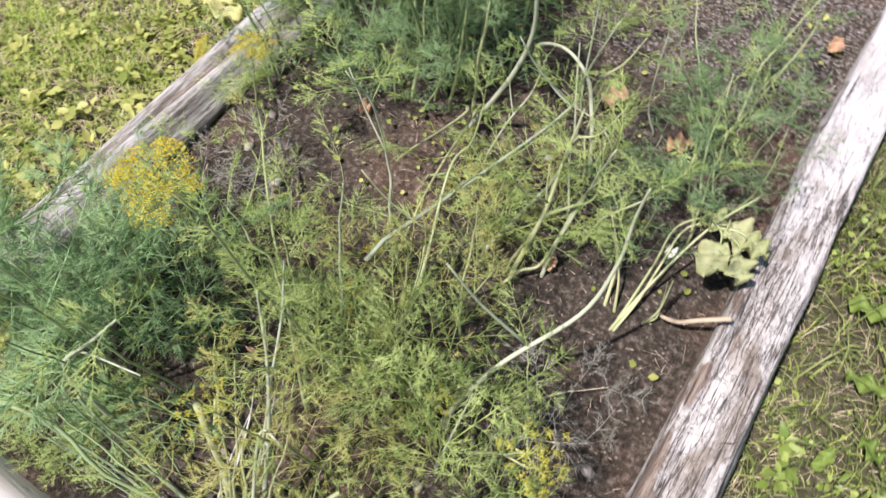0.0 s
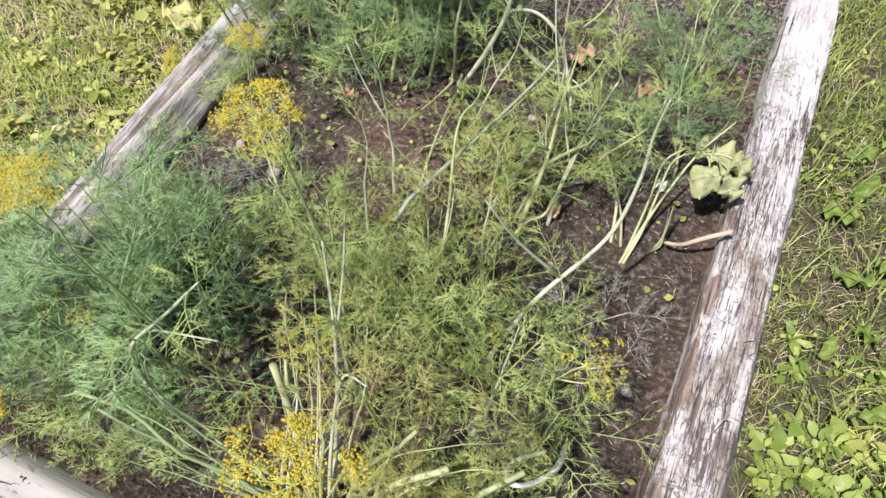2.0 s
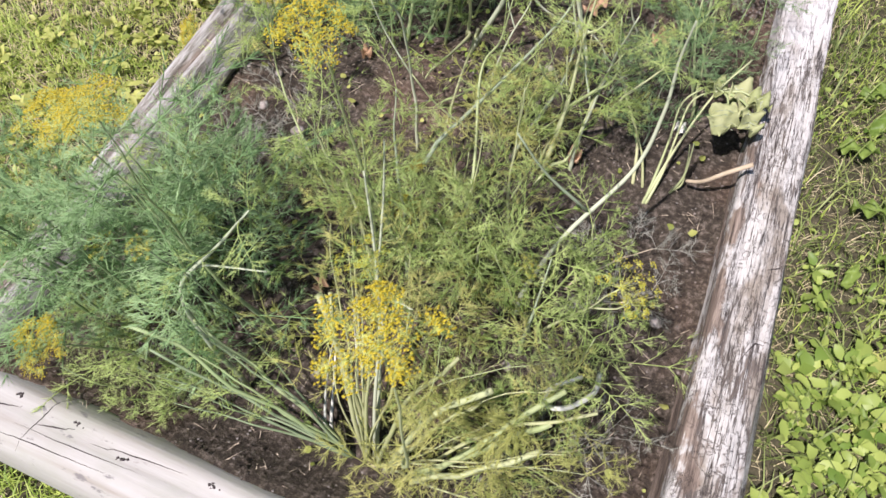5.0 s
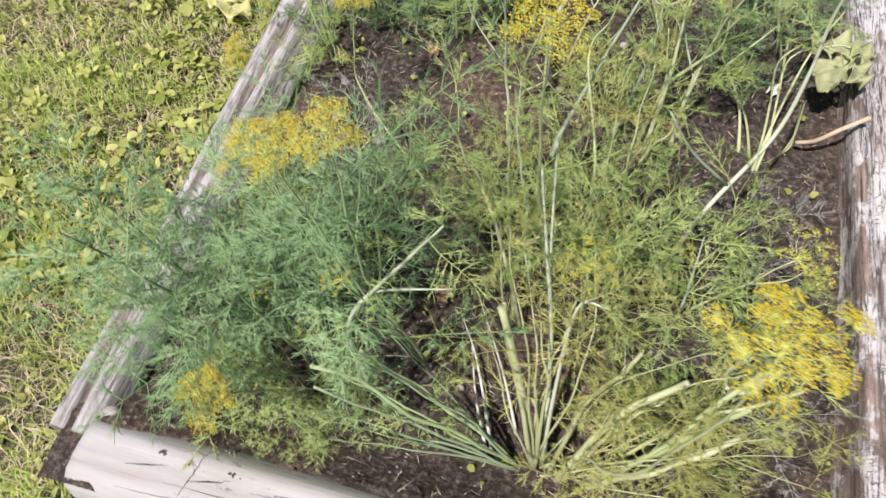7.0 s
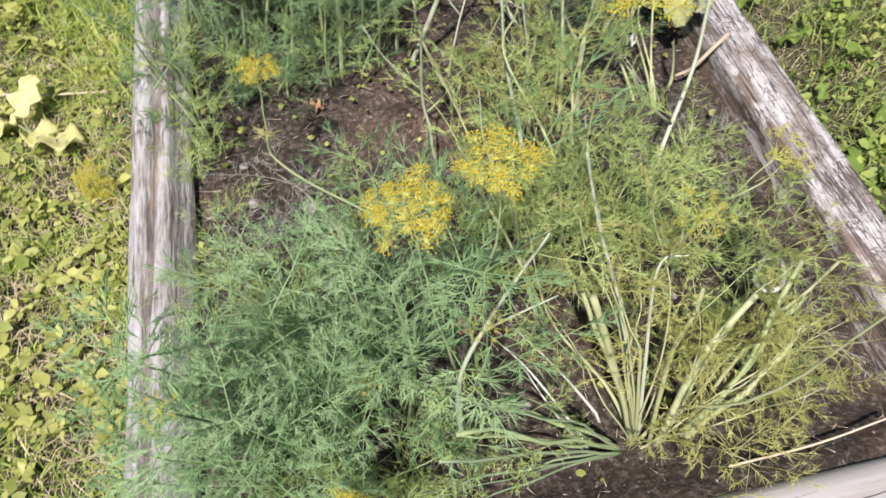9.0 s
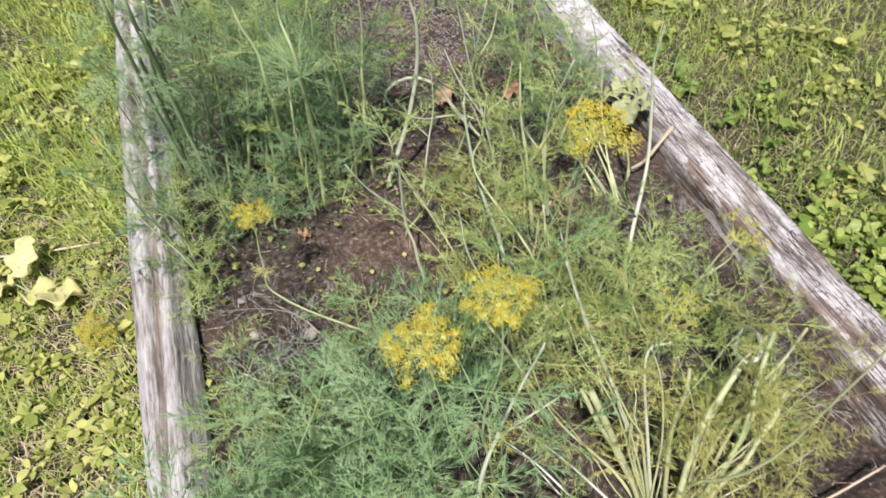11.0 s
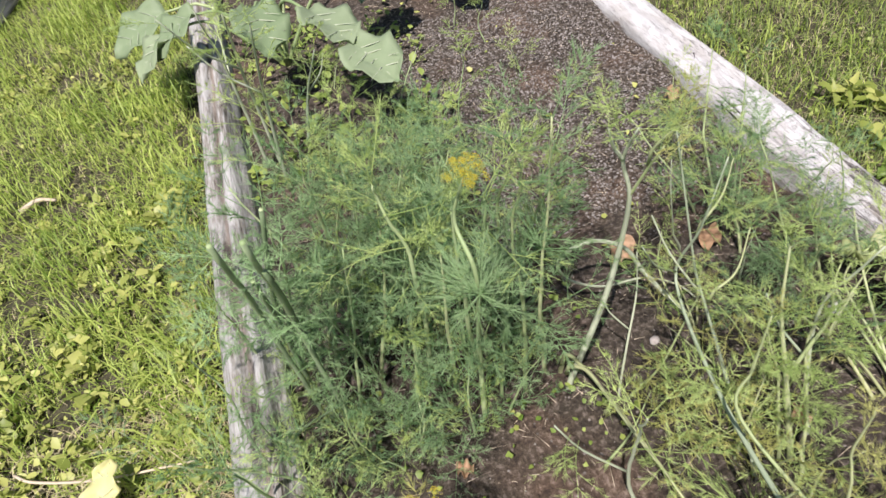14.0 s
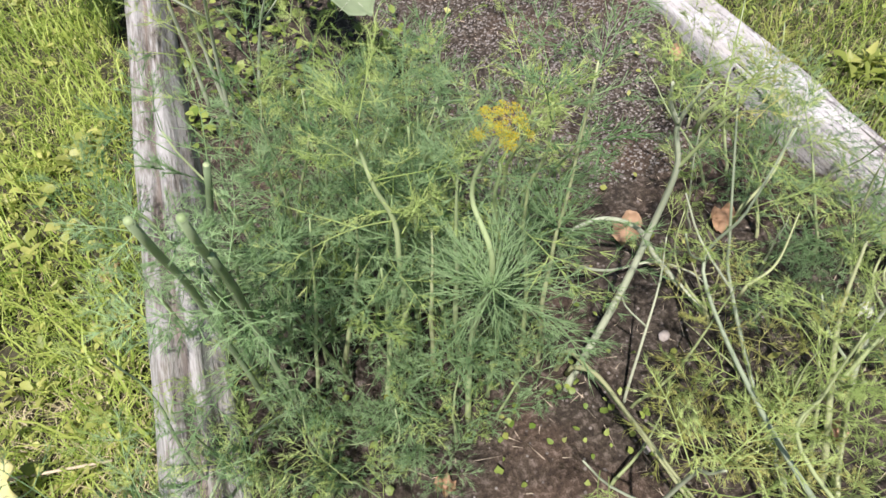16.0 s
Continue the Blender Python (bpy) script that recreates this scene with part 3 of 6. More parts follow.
def leaves_stuff(name, pts, mat, lmin, lmax, seed, label, z=lawn_z, rise=0.03, wide=0.42, tilt=0.5, turn=None, lengths=None):
    """Many small broad leaves with a folded midrib and notched rim, in one mesh."""
    rng = np.random.default_rng(seed)
    n = len(pts)
    az, ln = rng.uniform(0, 2 * np.pi, n), rng.uniform(lmin, lmax, n)
    if turn is not None:
        az, ln = turn, lengths
    zs = np.array([z(px, py) for px, py in pts]) + rng.uniform(0.004, rise, n)
    up = np.abs(rng.normal(0.15, tilt, n))
    d = np.stack([np.cos(az) * np.cos(up), np.sin(az) * np.cos(up), np.sin(up)], 1)
    s = np.stack([-np.sin(az), np.cos(az), rng.normal(0, 0.35, n)], 1)
    nrm = np.cross(d, s)
    o = np.column_stack([pts, zs])
    L, W = ln[:, None], (ln * wide * rng.uniform(0.8, 1.2, n))[:, None]
    jag = rng.uniform(0.5, 1.3, (n, 6))
    def at(u, w, hgt):
        return o + d * L * u + s * W * w + nrm * L * hgt
    rows = [at(0, 0, 0), at(0.35, 0, 0.02), at(0.7, 0, 0.0), at(1.0, 0, -0.10)]
    rim = [at(0.15, jag[:, :1] * 0.6, 0.06), at(0.42, jag[:, 1:2], 0.09), at(0.75, jag[:, 2:3] * 0.8, 0.03),
           at(0.15, -jag[:, 3:4] * 0.6, 0.06), at(0.42, -jag[:, 4:5], 0.09), at(0.75, -jag[:, 5:6] * 0.8, 0.03)]
    v = np.stack(rows + rim, 1).reshape(-1, 3)
    local = [(0, 1, 5, 4), (1, 2, 6, 5), (0, 7, 8, 1), (1, 8, 9, 2), (2, 3, 6), (2, 9, 3)]
    i = np.arange(n)[:, None] * 10
    loops = np.concatenate([i + np.array([f]) for f in local], 1)
    starts = np.cumsum([0] + [len(f) for f in local])
    me = bpy.data.meshes.new(name)
    me.vertices.add(len(v))
    me.vertices.foreach_set("co", v.ravel())
    me.loops.add(loops.size)
    me.loops.foreach_set("vertex_index", loops.ravel())
    me.polygons.add(len(local) * n)
    me.polygons.foreach_set("loop_start", (np.arange(n)[:, None] * starts[-1] + starts[None, :-1]).ravel())
    me.update(calc_edges=True)
    me.validate()
    me.materials.append(mat)
    return tagged(new(name, me), label, "weeds", kind="stuff")


def patchy(x, y, s, k):
    return noise.noise(Vector((x * s, y * s, k)))


def spread_over(x0, x1, y0, y1, keep=None):
    def where(rng, count):
        p = np.column_stack([rng.uniform(x0, x1, count), rng.uniform(y0, y1, count)])
        return p if keep is None else p[[keep(a, b, rng.random()) for a, b in p]]
    return where


def rosettes(name, centres, lmin, lmax, seed, label, mat=WEED, **kw):
    """Weeds whose leaves spread from common roots."""
    rng = np.random.default_rng(seed)
    pts, turn, lengths = [], [], []
    for x, y in centres:
        k = rng.integers(4, 9)
        first, ln = rng.uniform(0, 6.28), rng.uniform(lmin, lmax)
        for i in range(k):
            a = first + 6.28 * i / k + rng.normal(0, 0.3)
            pts.append((x + math.cos(a) * ln * 0.15, y + math.sin(a) * ln * 0.15))
            turn.append(a)
            lengths.append(ln * rng.uniform(0.6, 1.2))
    return leaves_stuff(name, np.array(pts), mat, lmin, lmax, seed, label, turn=np.array(turn), lengths=np.array(lengths), **kw)


def left_lawn(x, y, r):
    return r < 0.40 + 0.6 * patchy(x, y, 3, 1) + 0.5 * patchy(x, y, 11, 3) + 0.1 * (y > 1.25)


def right_lawn(x, y, r):
    return x > 1.155 + 0.012 * y and r + 0.6 * (x < 1.34 and y < 1.2) < 0.65 + 0.5 * patchy(x, y, 3, 2)


blades("lawn_grass", 130000, spread_over(-2.0, -0.05, -0.3, 4.4, left_lawn), GRASS, 0.025, 0.070, 0.0013, 0.95, 3, "yellow-green mown grass of the lawn")
blades("lawn_grass", 24000, spread_over(-1.6, -0.06, 1.35, 4.2, lambda x, y, r: r < 0.15 + 0.2 * (y > 1.7) + 1.4 * patchy(x, y, 4, 12)), GRASS, 0.06, 0.14, 0.0020, 0.7, 13, "taller lush grass tufts beside the bed")
blades("dry_grass", 3500, spread_over(1.16, 1.8, 0.0, 2.2, lambda x, y, r: x > 1.155 + 0.012 * y), GRASS_DRY, 0.01, 0.035, 0.0007, 1.8, 33, "short dry thatch beside the flaking log")
blades("lawn_grass", 5000, spread_over(1.17, 1.75, 0.0, 2.6, lambda x, y, r: x > 1.18 + 0.012 * y and r < 0.5 + 0.9 * patchy(x, y, 6, 41)), GRASS_DEEP, 0.05, 0.11, 0.0016, 1.0, 44, "longer olive grass beside the flaking log")
blades("lawn_grass", 6500, spread_over(1.15, 1.75, 0.0, 2.6, lambda x, y, r: x > 1.155 + 0.012 * y), GRASS_DEEP, 0.02, 0.06, 0.0010, 0.7, 14, "yellow-green mown grass of the lawn")
blades("lawn_grass", 85000, spread_over(1.15, 3.2, 0.0, 4.6, right_lawn), GRASS, 0.025, 0.075, 0.0013, 0.75, 4, "yellow-green mown grass of the lawn")
blades("lawn_grass", 16000, spread_over(-0.6, 1.4, -0.5, 0.10), GRASS, 0.03, 0.08, 0.0014, 1.0, 6, "short grass in front of the white log")
blades("lawn_grass", 16000, spread_over(-0.9, -0.06, 0.3, 2.2, lambda x, y, r: r < 0.15 + 1.6 * patchy(x, y, 7, 57)), GRASS, 0.04, 0.085, 0.0012, 0.9, 56, "grass growing up between the weeds")
blades("dry_grass", 9000, spread_over(-0.9, -0.06, -0.3, 1.5), GRASS_DRY, 0.02, 0.06, 0.0010, 1.6, 55, "bleached thatch lying between the weeds")
blades("dry_grass", 36000, spread_over(-2.0, 3.2, -0.5, 4.4, lambda x, y, r: x < -0.06 or x > 1.155 + 0.012 * y or y < 0.07), GRASS_DRY, 0.015, 0.055, 0.0008, 1.5, 5, "straw-coloured dry grass lying in the lawn")
_rng = np.random.default_rng(8)
rosettes("lawn_weeds", spread_over(-1.6, -0.07, -0.1, 3.2, lambda x, y, r: r < 0.5 + 1.1 * patchy(x, y, 2.3, 4) - 0.1 * (y > 2.2))(_rng, 2500), 0.012, 0.026, 21, "low lobed-leaved weeds in the lawn", wide=0.27, rise=0.025, tilt=0.7)
rosettes("lawn_weeds", spread_over(-0.62, -0.09, 0.45, 1.1)(_rng, 150), 0.016, 0.032, 28, "lobed-leaved weeds beside the grey log", wide=0.30, rise=0.04)
rosettes("lawn_weeds", spread_over(-0.75, -0.10, 1.15, 2.1, lambda x, y, r: r < 0.55 + 1.2 * patchy(x, y, 3.0, 24))(_rng, 360), 0.014, 0.032, 29, "broad-leaved weeds in the lawn beside the grey log", wide=0.36, rise=0.05)
blades("lawn_grass", 40000, spread_over(-3.4, 4.4, -2.4, 6.4, lambda x, y, r: x < -1.95 or x > 3.15 or y < -0.25 or y > 4.35), GRASS, 0.03, 0.085, 0.003, 0.8, 31, "mown grass further out in the lawn")
leaves_stuff("lawn_weeds", spread_over(-1.6, -0.06, -0.2, 3.2, lambda x, y, r: r < 0.4 + 1.0 * patchy(x, y, 3.3, 14))(_rng, 6500), WEED, 0.006, 0.016, 26, "small round-leaved weeds in the lawn", wide=0.34)
rosettes("lawn_weeds", spread_over(1.22, 1.46, 0.0, 1.15, lambda x, y, r: x > 1.175 + 0.012 * y and r < 0.2 + 1.0 * patchy(x, y, 3.5, 5))(_rng, 450), 0.014, 0.034, 22, "lobed-leaved weeds beside the flaking log", rise=0.05, wide=0.30, mat=WEED_DEEP)
leaves_stuff("lawn_weeds", spread_over(1.19, 1.75, 0.0, 2.6, lambda x, y, r: x > 1.165 + 0.012 * y and r < 0.35 + 1.2 * patchy(x, y, 5, 15))(_rng, 2200), WEED_DEEP, 0.007, 0.015, 27, "small-leaved weeds beside the flaking log", rise=0.05, wide=0.36)
rosettes("lawn_weeds", spread_over(1.34, 1.75, 0.5, 1.6, lambda x, y, r: r < 0.5 + 1.2 * patchy(x, y, 4, 61))(_rng, 150), 0.020, 0.042, 62, "lush broad-leaved weeds past the flaking log", wide=0.27, rise=0.05)
rosettes("lawn_weeds", spread_over(1.5, 3.2, 0.4, 4.6, lambda x, y, r: r < 0.3 + 0.8 * patchy(x, y, 2.5, 6))(_rng, 600), 0.014, 0.03, 23, "low jagged-leaved weeds in the lawn", wide=0.24)


# ---- logs ----
def log_mesh(name, length, rx, rz, mat, seed, flat=0.0, split=0.0, rough=0.006, chips=0.0, seg=44, sides=40, taper=1.0):
    """A log along +y: uneven round section, long grooves, a flattened top, a split along it, thinner at its far end."""
    v, f = [], []
    for j in range(seg + 1):
        y = length * j / seg
        wide = rx * (1 + (taper - 1) * min(1.0, max(0.0, (y - 0.3) / 1.5)))
        for k in range(sides):
            a = 2 * math.pi * k / sides
            c, s = math.cos(a), math.sin(a)
            g = noise.noise(Vector((c * 2.2, y * 1.1, s * 2.2 + seed))) * rough * 1.6
            g += noise.noise(Vector((c * 9, y * 1.6, s * 9 + seed * 3))) * rough
            g += noise.noise(Vector((c * 22, y * 4.0, s * 22 + seed))) * rough * 0.45
            if split and s > 0:
                off = c * rx - 0.008 * math.sin(y * 5 + seed)
                g -= split * math.exp(-(off / 0.011) ** 2)
            if chips:
                q = noise.noise(Vector((c * 5, y * 7, s * 5 + seed)))
                g -= chips * max(0, q - 0.15)
            z = rz * s + g * s
            if flat and s > 0:
                z = min(z, rz * (1 - flat) + g * 0.8)
            v.append(((wide + g) * c, y, z))
    for j in range(seg):
        for k in range(sides):
            a, b = j * sides + k, j * sides + (k + 1) % sides
            f.append((a, a + sides, b + sides, b))
    n = len(v)
    v += [(0, -0.002, 0), (0, length + 0.002, 0)]
    ends = []
    for k in range(sides):
        ends.append((n, k, (k + 1) % sides))
        ends.append((n + 1, seg * sides + (k + 1) % sides, seg * sides + k))
    me = bpy.data.meshes.new(name)
    me.from_pydata(v, [], f + ends)
    me.materials.append(mat)
    me.materials.append(WOOD_END)
    me.polygons.foreach_set("material_index", [0] * len(f) + [1] * len(ends))
    me.polygons.foreach_set("use_smooth", [True] * len(f) + [False] * len(ends))
    me.update()
    return me


def log(name, a, b, rx, rz, mat, seed, label, **kw):
    a, b = Vector(a), Vector(b)
    ob = new(name, log_mesh(name, (b - a).length, rx, rz, mat, seed, **kw))
    ob.matrix_world = Matrix.LocRotScale(a, (b - a).to_track_quat("Y", "Z"), None)
    return tagged(ob, label, "log", "logs round the bed")


log("border_log", (-0.012, 0.188, -0.004), (0.075, 4.2, -0.004), 0.053, 0.094, WOOD_GREY, 3, "grey weathered log split lengthwise, edging the bed", flat=0.06, split=0.030, rough=0.007, seg=170)
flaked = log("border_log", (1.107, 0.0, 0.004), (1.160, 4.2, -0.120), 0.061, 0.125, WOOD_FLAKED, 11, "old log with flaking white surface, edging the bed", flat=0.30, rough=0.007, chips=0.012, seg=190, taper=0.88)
white = log("border_log", (0.025, 0.168, -0.012), (1.045, 0.152, -0.012), 0.066, 0.112, WOOD_WHITE, 23, "white peeled log with dark cracks closing the bed", flat=0.13, rough=0.0035, seg=60)


# ---- details of the logs ----
TREES = {}


def on_surface(ob, p):
    """The place on a log's skin nearest to p, in the log's own coordinates."""
    if ob.name not in TREES:
        TREES[ob.name] = BVHTree.FromPolygons([v.co.copy() for v in ob.data.vertices], [list(q.vertices) for q in ob.data.polygons])
    return TREES[ob.name].find_nearest(Vector(p))[0]


def slit(points, width, parent, label):
    """A thin dark crack that lies along a log's surface, wavering and tapered to both ends."""
    line = [on_surface(parent, p + noise.noise_vector(Vector((k * 0.9, width * 4000, points[0][1] * 7))) * width * 0.8) for k, p in enumerate(spline(points, 6))]
    b = Builder()
    h = len(line) // 2
    b.tube(line[h:], width, width * 0.15, 4)
    b.tube(line[h::-1], width, width * 0.15, 4)
    child("crack", b.mesh("crack", BARK_DARK), parent, label=label)


def on_flaked(y, x):
    """A place on the top of the flaking log, in its own coordinates."""
    return (x, y, 0.092 - 6.0 * x * x)


for k in range(3):
    slit([on_flaked(1.40 + 0.05 * k, -0.046 + 0.004 * k), on_flaked(1.50 + 0.04 * k, -0.045 + 0.004 * k), on_flaked(1.60 + 0.02 * k, -0.042 + 0.004 * k)], 0.0024, flaked, "dark split along the log")
slit([on_flaked(1.585, -0.050), on_flaked(1.60, -0.042), on_flaked(1.598, -0.030)], 0.0036, flaked, "dark notch across the log")
slit([on_flaked(1.78, 0.0), on_flaked(1.80, 0.010), on_flaked(1.80, 0.018)], 0.0022, flaked, "dark notch across the log")
slit([on_flaked(0.62, 0.005), on_flaked(0.655, 0.022), on_flaked(0.66, 0.036)], 0.0016, flaked, "dark check across the log")
slit([on_flaked(0.79, 0.018), on_flaked(0.80, 0.032), on_flaked(0.805, 0.042)], 0.0016, flaked, "dark check across the log")


def on_white(x, turn):
    """A place on the white log, in its own coordinates."""
    a = radians(turn)
    return (0.0655 * math.sin(a), x + 0.025, 0.1065 * math.cos(a))


for x0, x1, turn, w in ((0.055, 0.115, 2, 0.0022), (0.15, 0.21, 1, 0.0024), (0.12, 0.34, 12, 0.0014), (0.24, 0.40, -6, 0.0018), (0.42, 0.60, 8, 0.0018), (0.50, 0.78, -10, 0.0014), (0.70, 0.92, 4, 0.0018), (0.05, 0.30, 30, 0.0016)):
    slit([on_white(x0 + (x1 - x0) * k / 4, turn - 3 * k) for k in range(5)], w * 0.62, white, "long dark drying crack")
slit([on_white(0.142 + 0.004 * k, 40 - 15 * k) for k in range(8)], 0.0010, white, "thin dark wire round the log")
kr = random.Random(77)
for x, turn, r in ((0.209, -18, 0.006), (0.10, -22, 0.003), (0.30, -6, 0.005), (0.44, -20, 0.006), (0.66, -4, 0.006)):
    b = Builder()
    for _ in range(9):
        p = on_surface(white, on_white(x + kr.gauss(0, r * 0.8), turn + kr.gauss(0, r * 400)))
        b.bead(p, kr.uniform(0.0012, 0.0034), 0.35)
    child("knot", b.mesh("knot", BARK_DARK), white, label="small dark knot")


# ---- dill: single plants ----
# a bent stem that ends in a flower head over the bare soil
dill([(0.539, 0.611, 0), (0.482, 0.641, 0.06), (0.374, 0.717, 0.09), (0.226, 0.866, 0.101), (0.222, 0.885, 0.17), (0.231, 0.899, 0.263)], 0.0034, "yellow", leaves=2, size=0.6, umbel="yellow", umbel_size=0.8, start=0.75, seed=101, label="bent pale dill stem with yellow flower head", kink=0.006)
# long pale stems that lie slanting over the middle of the bed
dill([(0.5, 1.17, 0), (0.518, 1.142, 0.072), (0.545, 0.933, 0.081), (0.573, 0.724, 0.02)], 0.0042, "yellow", stem="straw", leaves=2, size=0.55, start=0.8, seed=102, label="long pale dill stem slanting across the bed", kink=0.004)
dill([(0.635, 0.6, 0), (0.66, 0.728, 0.13), (0.616, 0.895, 0.222), (0.64, 0.921, 0.28), (0.655, 0.931, 0.36)], 0.0034, "green", stem="pale", leaves=3, size=0.6, start=0.75, side=1, seed=103, label="long pale dill stem leaning across the bed", kink=0.0)
dill([(0.592, 0.712, 0.221), (0.635, 0.944, 0.165), (0.69, 1.15, 0.16), (0.714, 1.142, 0.27), (0.745, 1.149, 0.38)], 0.0038, "green", stem="white", leaves=3, size=0.6, start=0.7, side=1, seed=104, label="long forked pale dill stem by the flaking log", kink=0.0)
dill([(0.784, 0.615, 0), (0.786, 0.64, 0.04), (0.825, 0.707, 0.13), (0.893, 0.792, 0.22), (0.909, 0.832, 0.31), (0.907, 0.847, 0.39), (0.911, 0.844, 0.46)], 0.005, "green", stem="white", leaves=3, size=0.65, start=0.75, side=1, seed=105, label="long pale curving dill stem in the bed", kink=0.0)
dill([(0.731, 0.87, 0.005), (0.749, 0.903, 0.03), (0.776, 0.932, 0.04), (0.795, 0.991, 0.16), (0.823, 0.972, 0.26)], 0.004, "green", stem="pale", leaves=4, size=0.65, start=0.6, seed=106, label="pale dill stem rising from the soil", kink=0.0)
dill([(0.782, 0.926, 0), (0.783, 0.949, 0.06), (0.806, 0.998, 0.2), (0.834, 0.969, 0.34)], 0.0042, "green", stem="white", leaves=4, size=0.7, start=0.5, side=1, seed=107, kink=0.01)
dill([(0.965, 0.941, 0), (0.98, 0.953, 0.03), (0.969, 0.974, 0.1)], 0.0024, "yellow", leaves=0, stem="pale", seed=108, label="short yellow-green stem beside the twig")
dill([(0.492, 0.875, 0), (0.485, 0.911, 0.13), (0.48, 0.898, 0.3), (0.472, 0.866, 0.38)], 0.0034, "green", stem="white", leaves=4, size=0.75, start=0.45, side=1, seed=109)
dill([(0.589, 0.61, 0), (0.564, 0.674, 0.13), (0.54, 0.725, 0.22), (0.535, 0.758, 0.3)], 0.0034, "green", stem="white", leaves=4, size=0.7, start=0.45, seed=110, kink=0.008)
dill([(0.576, 0.525, 0), (0.558, 0.587, 0.12), (0.548, 0.62, 0.26), (0.547, 0.63, 0.34)], 0.0038, "green", stem="pale", leaves=4, size=0.8, start=0.5, side=1, seed=111, kink=0.008)
dill([(0.596, 0.513, 0), (0.525, 0.609, 0.2), (0.491, 0.622, 0.3), (0.471, 0.62, 0.36)], 0.0032, "green", stem="pale", leaves=4, size=0.8, start=0.5, seed=112)
dill([(0.724, 0.756, 0), (0.707, 0.784, 0.08), (0.706, 0.815, 0.2), (0.711, 0.824, 0.3)], 0.003, "yellow", stem="pale", leaves=4, size=0.6, start=0.4, seed=113)
dill([(0.653, 0.651, 0), (0.67, 0.691, 0.14), (0.672, 0.751, 0.26)], 0.0024, "yellow", stem="pale", leaves=4, size=0.6, start=0.3, seed=114)
dill([(0.896, 0.671, 0), (0.876, 0.699, 0.1), (0.863, 0.716, 0.17)], 0.0026, "green", stem="pale", leaves=5, size=0.7, start=0.55, seed=115, label="small dill plant with a full top")
dill([(0.812, 0.548, 0), (0.816, 0.574, 0.09), (0.822, 0.637, 0.17)], 0.0036, "green", stem="white", leaves=4, size=0.7, start=0.4, seed=116)
dill([(0.779, 0.698, 0.02), (0.792, 0.676, 0.04), (0.816, 0.66, 0.06)], 0.0044, "green", stem="straw", leaves=0, seed=117, cut=True, label="short cut piece of a dill stem")
# flower heads
dill([(0.62, 0.6, 0), (0.6, 0.56, 0.33), (0.6, 0.516, 0.615)], 0.0032, "green", stem="pale", leaves=3, size=0.7, start=0.3, umbel="yellow", umbel_size=1.0, seed=118)
dill([(0.46, 0.43, 0), (0.437, 0.396, 0.345), (0.445, 0.385, 0.6)], 0.0027, "blue", stem="green", leaves=4, size=0.9, umbel="yellow", umbel_size=0.9, seed=119, start=0.4)
dill([(0.44, 0.44, 0), (0.405, 0.41, 0.3), (0.378, 0.398, 0.552)], 0.0025, "blue", stem="green", leaves=5, size=0.95, umbel="yellow", umbel_size=0.85, seed=120, start=0.4)
dill([(0.7, 0.33, 0), (0.765, 0.275, 0.3), (0.782, 0.266, 0.635)], 0.0028, "yellow", leaves=3, size=0.6, umbel="yellow", umbel_size=0.95, seed=121, start=0.3)
dill([(0.47, 0.42, 0), (0.45, 0.38, 0.22), (0.435, 0.353, 0.425)], 0.0026, "blue", leaves=3, size=0.8, umbel="lime", umbel_size=0.55, seed=122)
dill([(0.34, 0.42, 0), (0.325, 0.39, 0.17), (0.313, 0.369, 0.32)], 0.0026, "blue", leaves=3, size=0.8, umbel="lime", umbel_size=0.6, seed=123)
dill([(0.29, 0.33, 0), (0.27, 0.29, 0.14), (0.262, 0.249, 0.242)], 0.0028, "green", leaves=2, size=0.6, umbel="yellow", umbel_size=1.05, seed=124, start=0.3)
dill([(0.83, 0.6, 0), (0.881, 0.604, 0.1), (0.925, 0.592, 0.225)], 0.003, "green", stem="pale", leaves=2, size=0.6, umbel="lime", umbel_size=1.35, side=1, seed=125, start=0.3)
dill([(0.69, 0.47, 0), (0.68, 0.44, 0.22), (0.67, 0.415, 0.43)], 0.0028, "yellow", stem="pale", leaves=3, size=0.6, umbel="lime", umbel_size=0.9, seed=126, start=0.3)
dill([(0.57, 0.72, 0), (0.56, 0.7, 0.06), (0.563, 0.684, 0.1)], 0.0022, "yellow", leaves=2, size=0.45, umbel="yellow", umbel_size=0.6, seed=127)
dill([(0.559, 0.786, 0), (0.55, 0.787, 0.04), (0.539, 0.786, 0.07)], 0.002, "yellow", leaves=2, size=0.4, umbel="yellow", umbel_size=0.5, seed=128)
dill([(0.74, 0.62, 0), (0.77, 0.61, 0.12), (0.79, 0.606, 0.18)], 0.0024, "green", stem="pale", leaves=4, size=0.6, umbel="lime", umbel_size=0.6, seed=129)
dill([(0.2, 0.4, 0), (0.17, 0.35, 0.3), (0.155, 0.32, 0.46)], 0.0028, "blue", leaves=4, size=0.9, umbel="lime", umbel_size=0.5, seed=130, start=0.4)
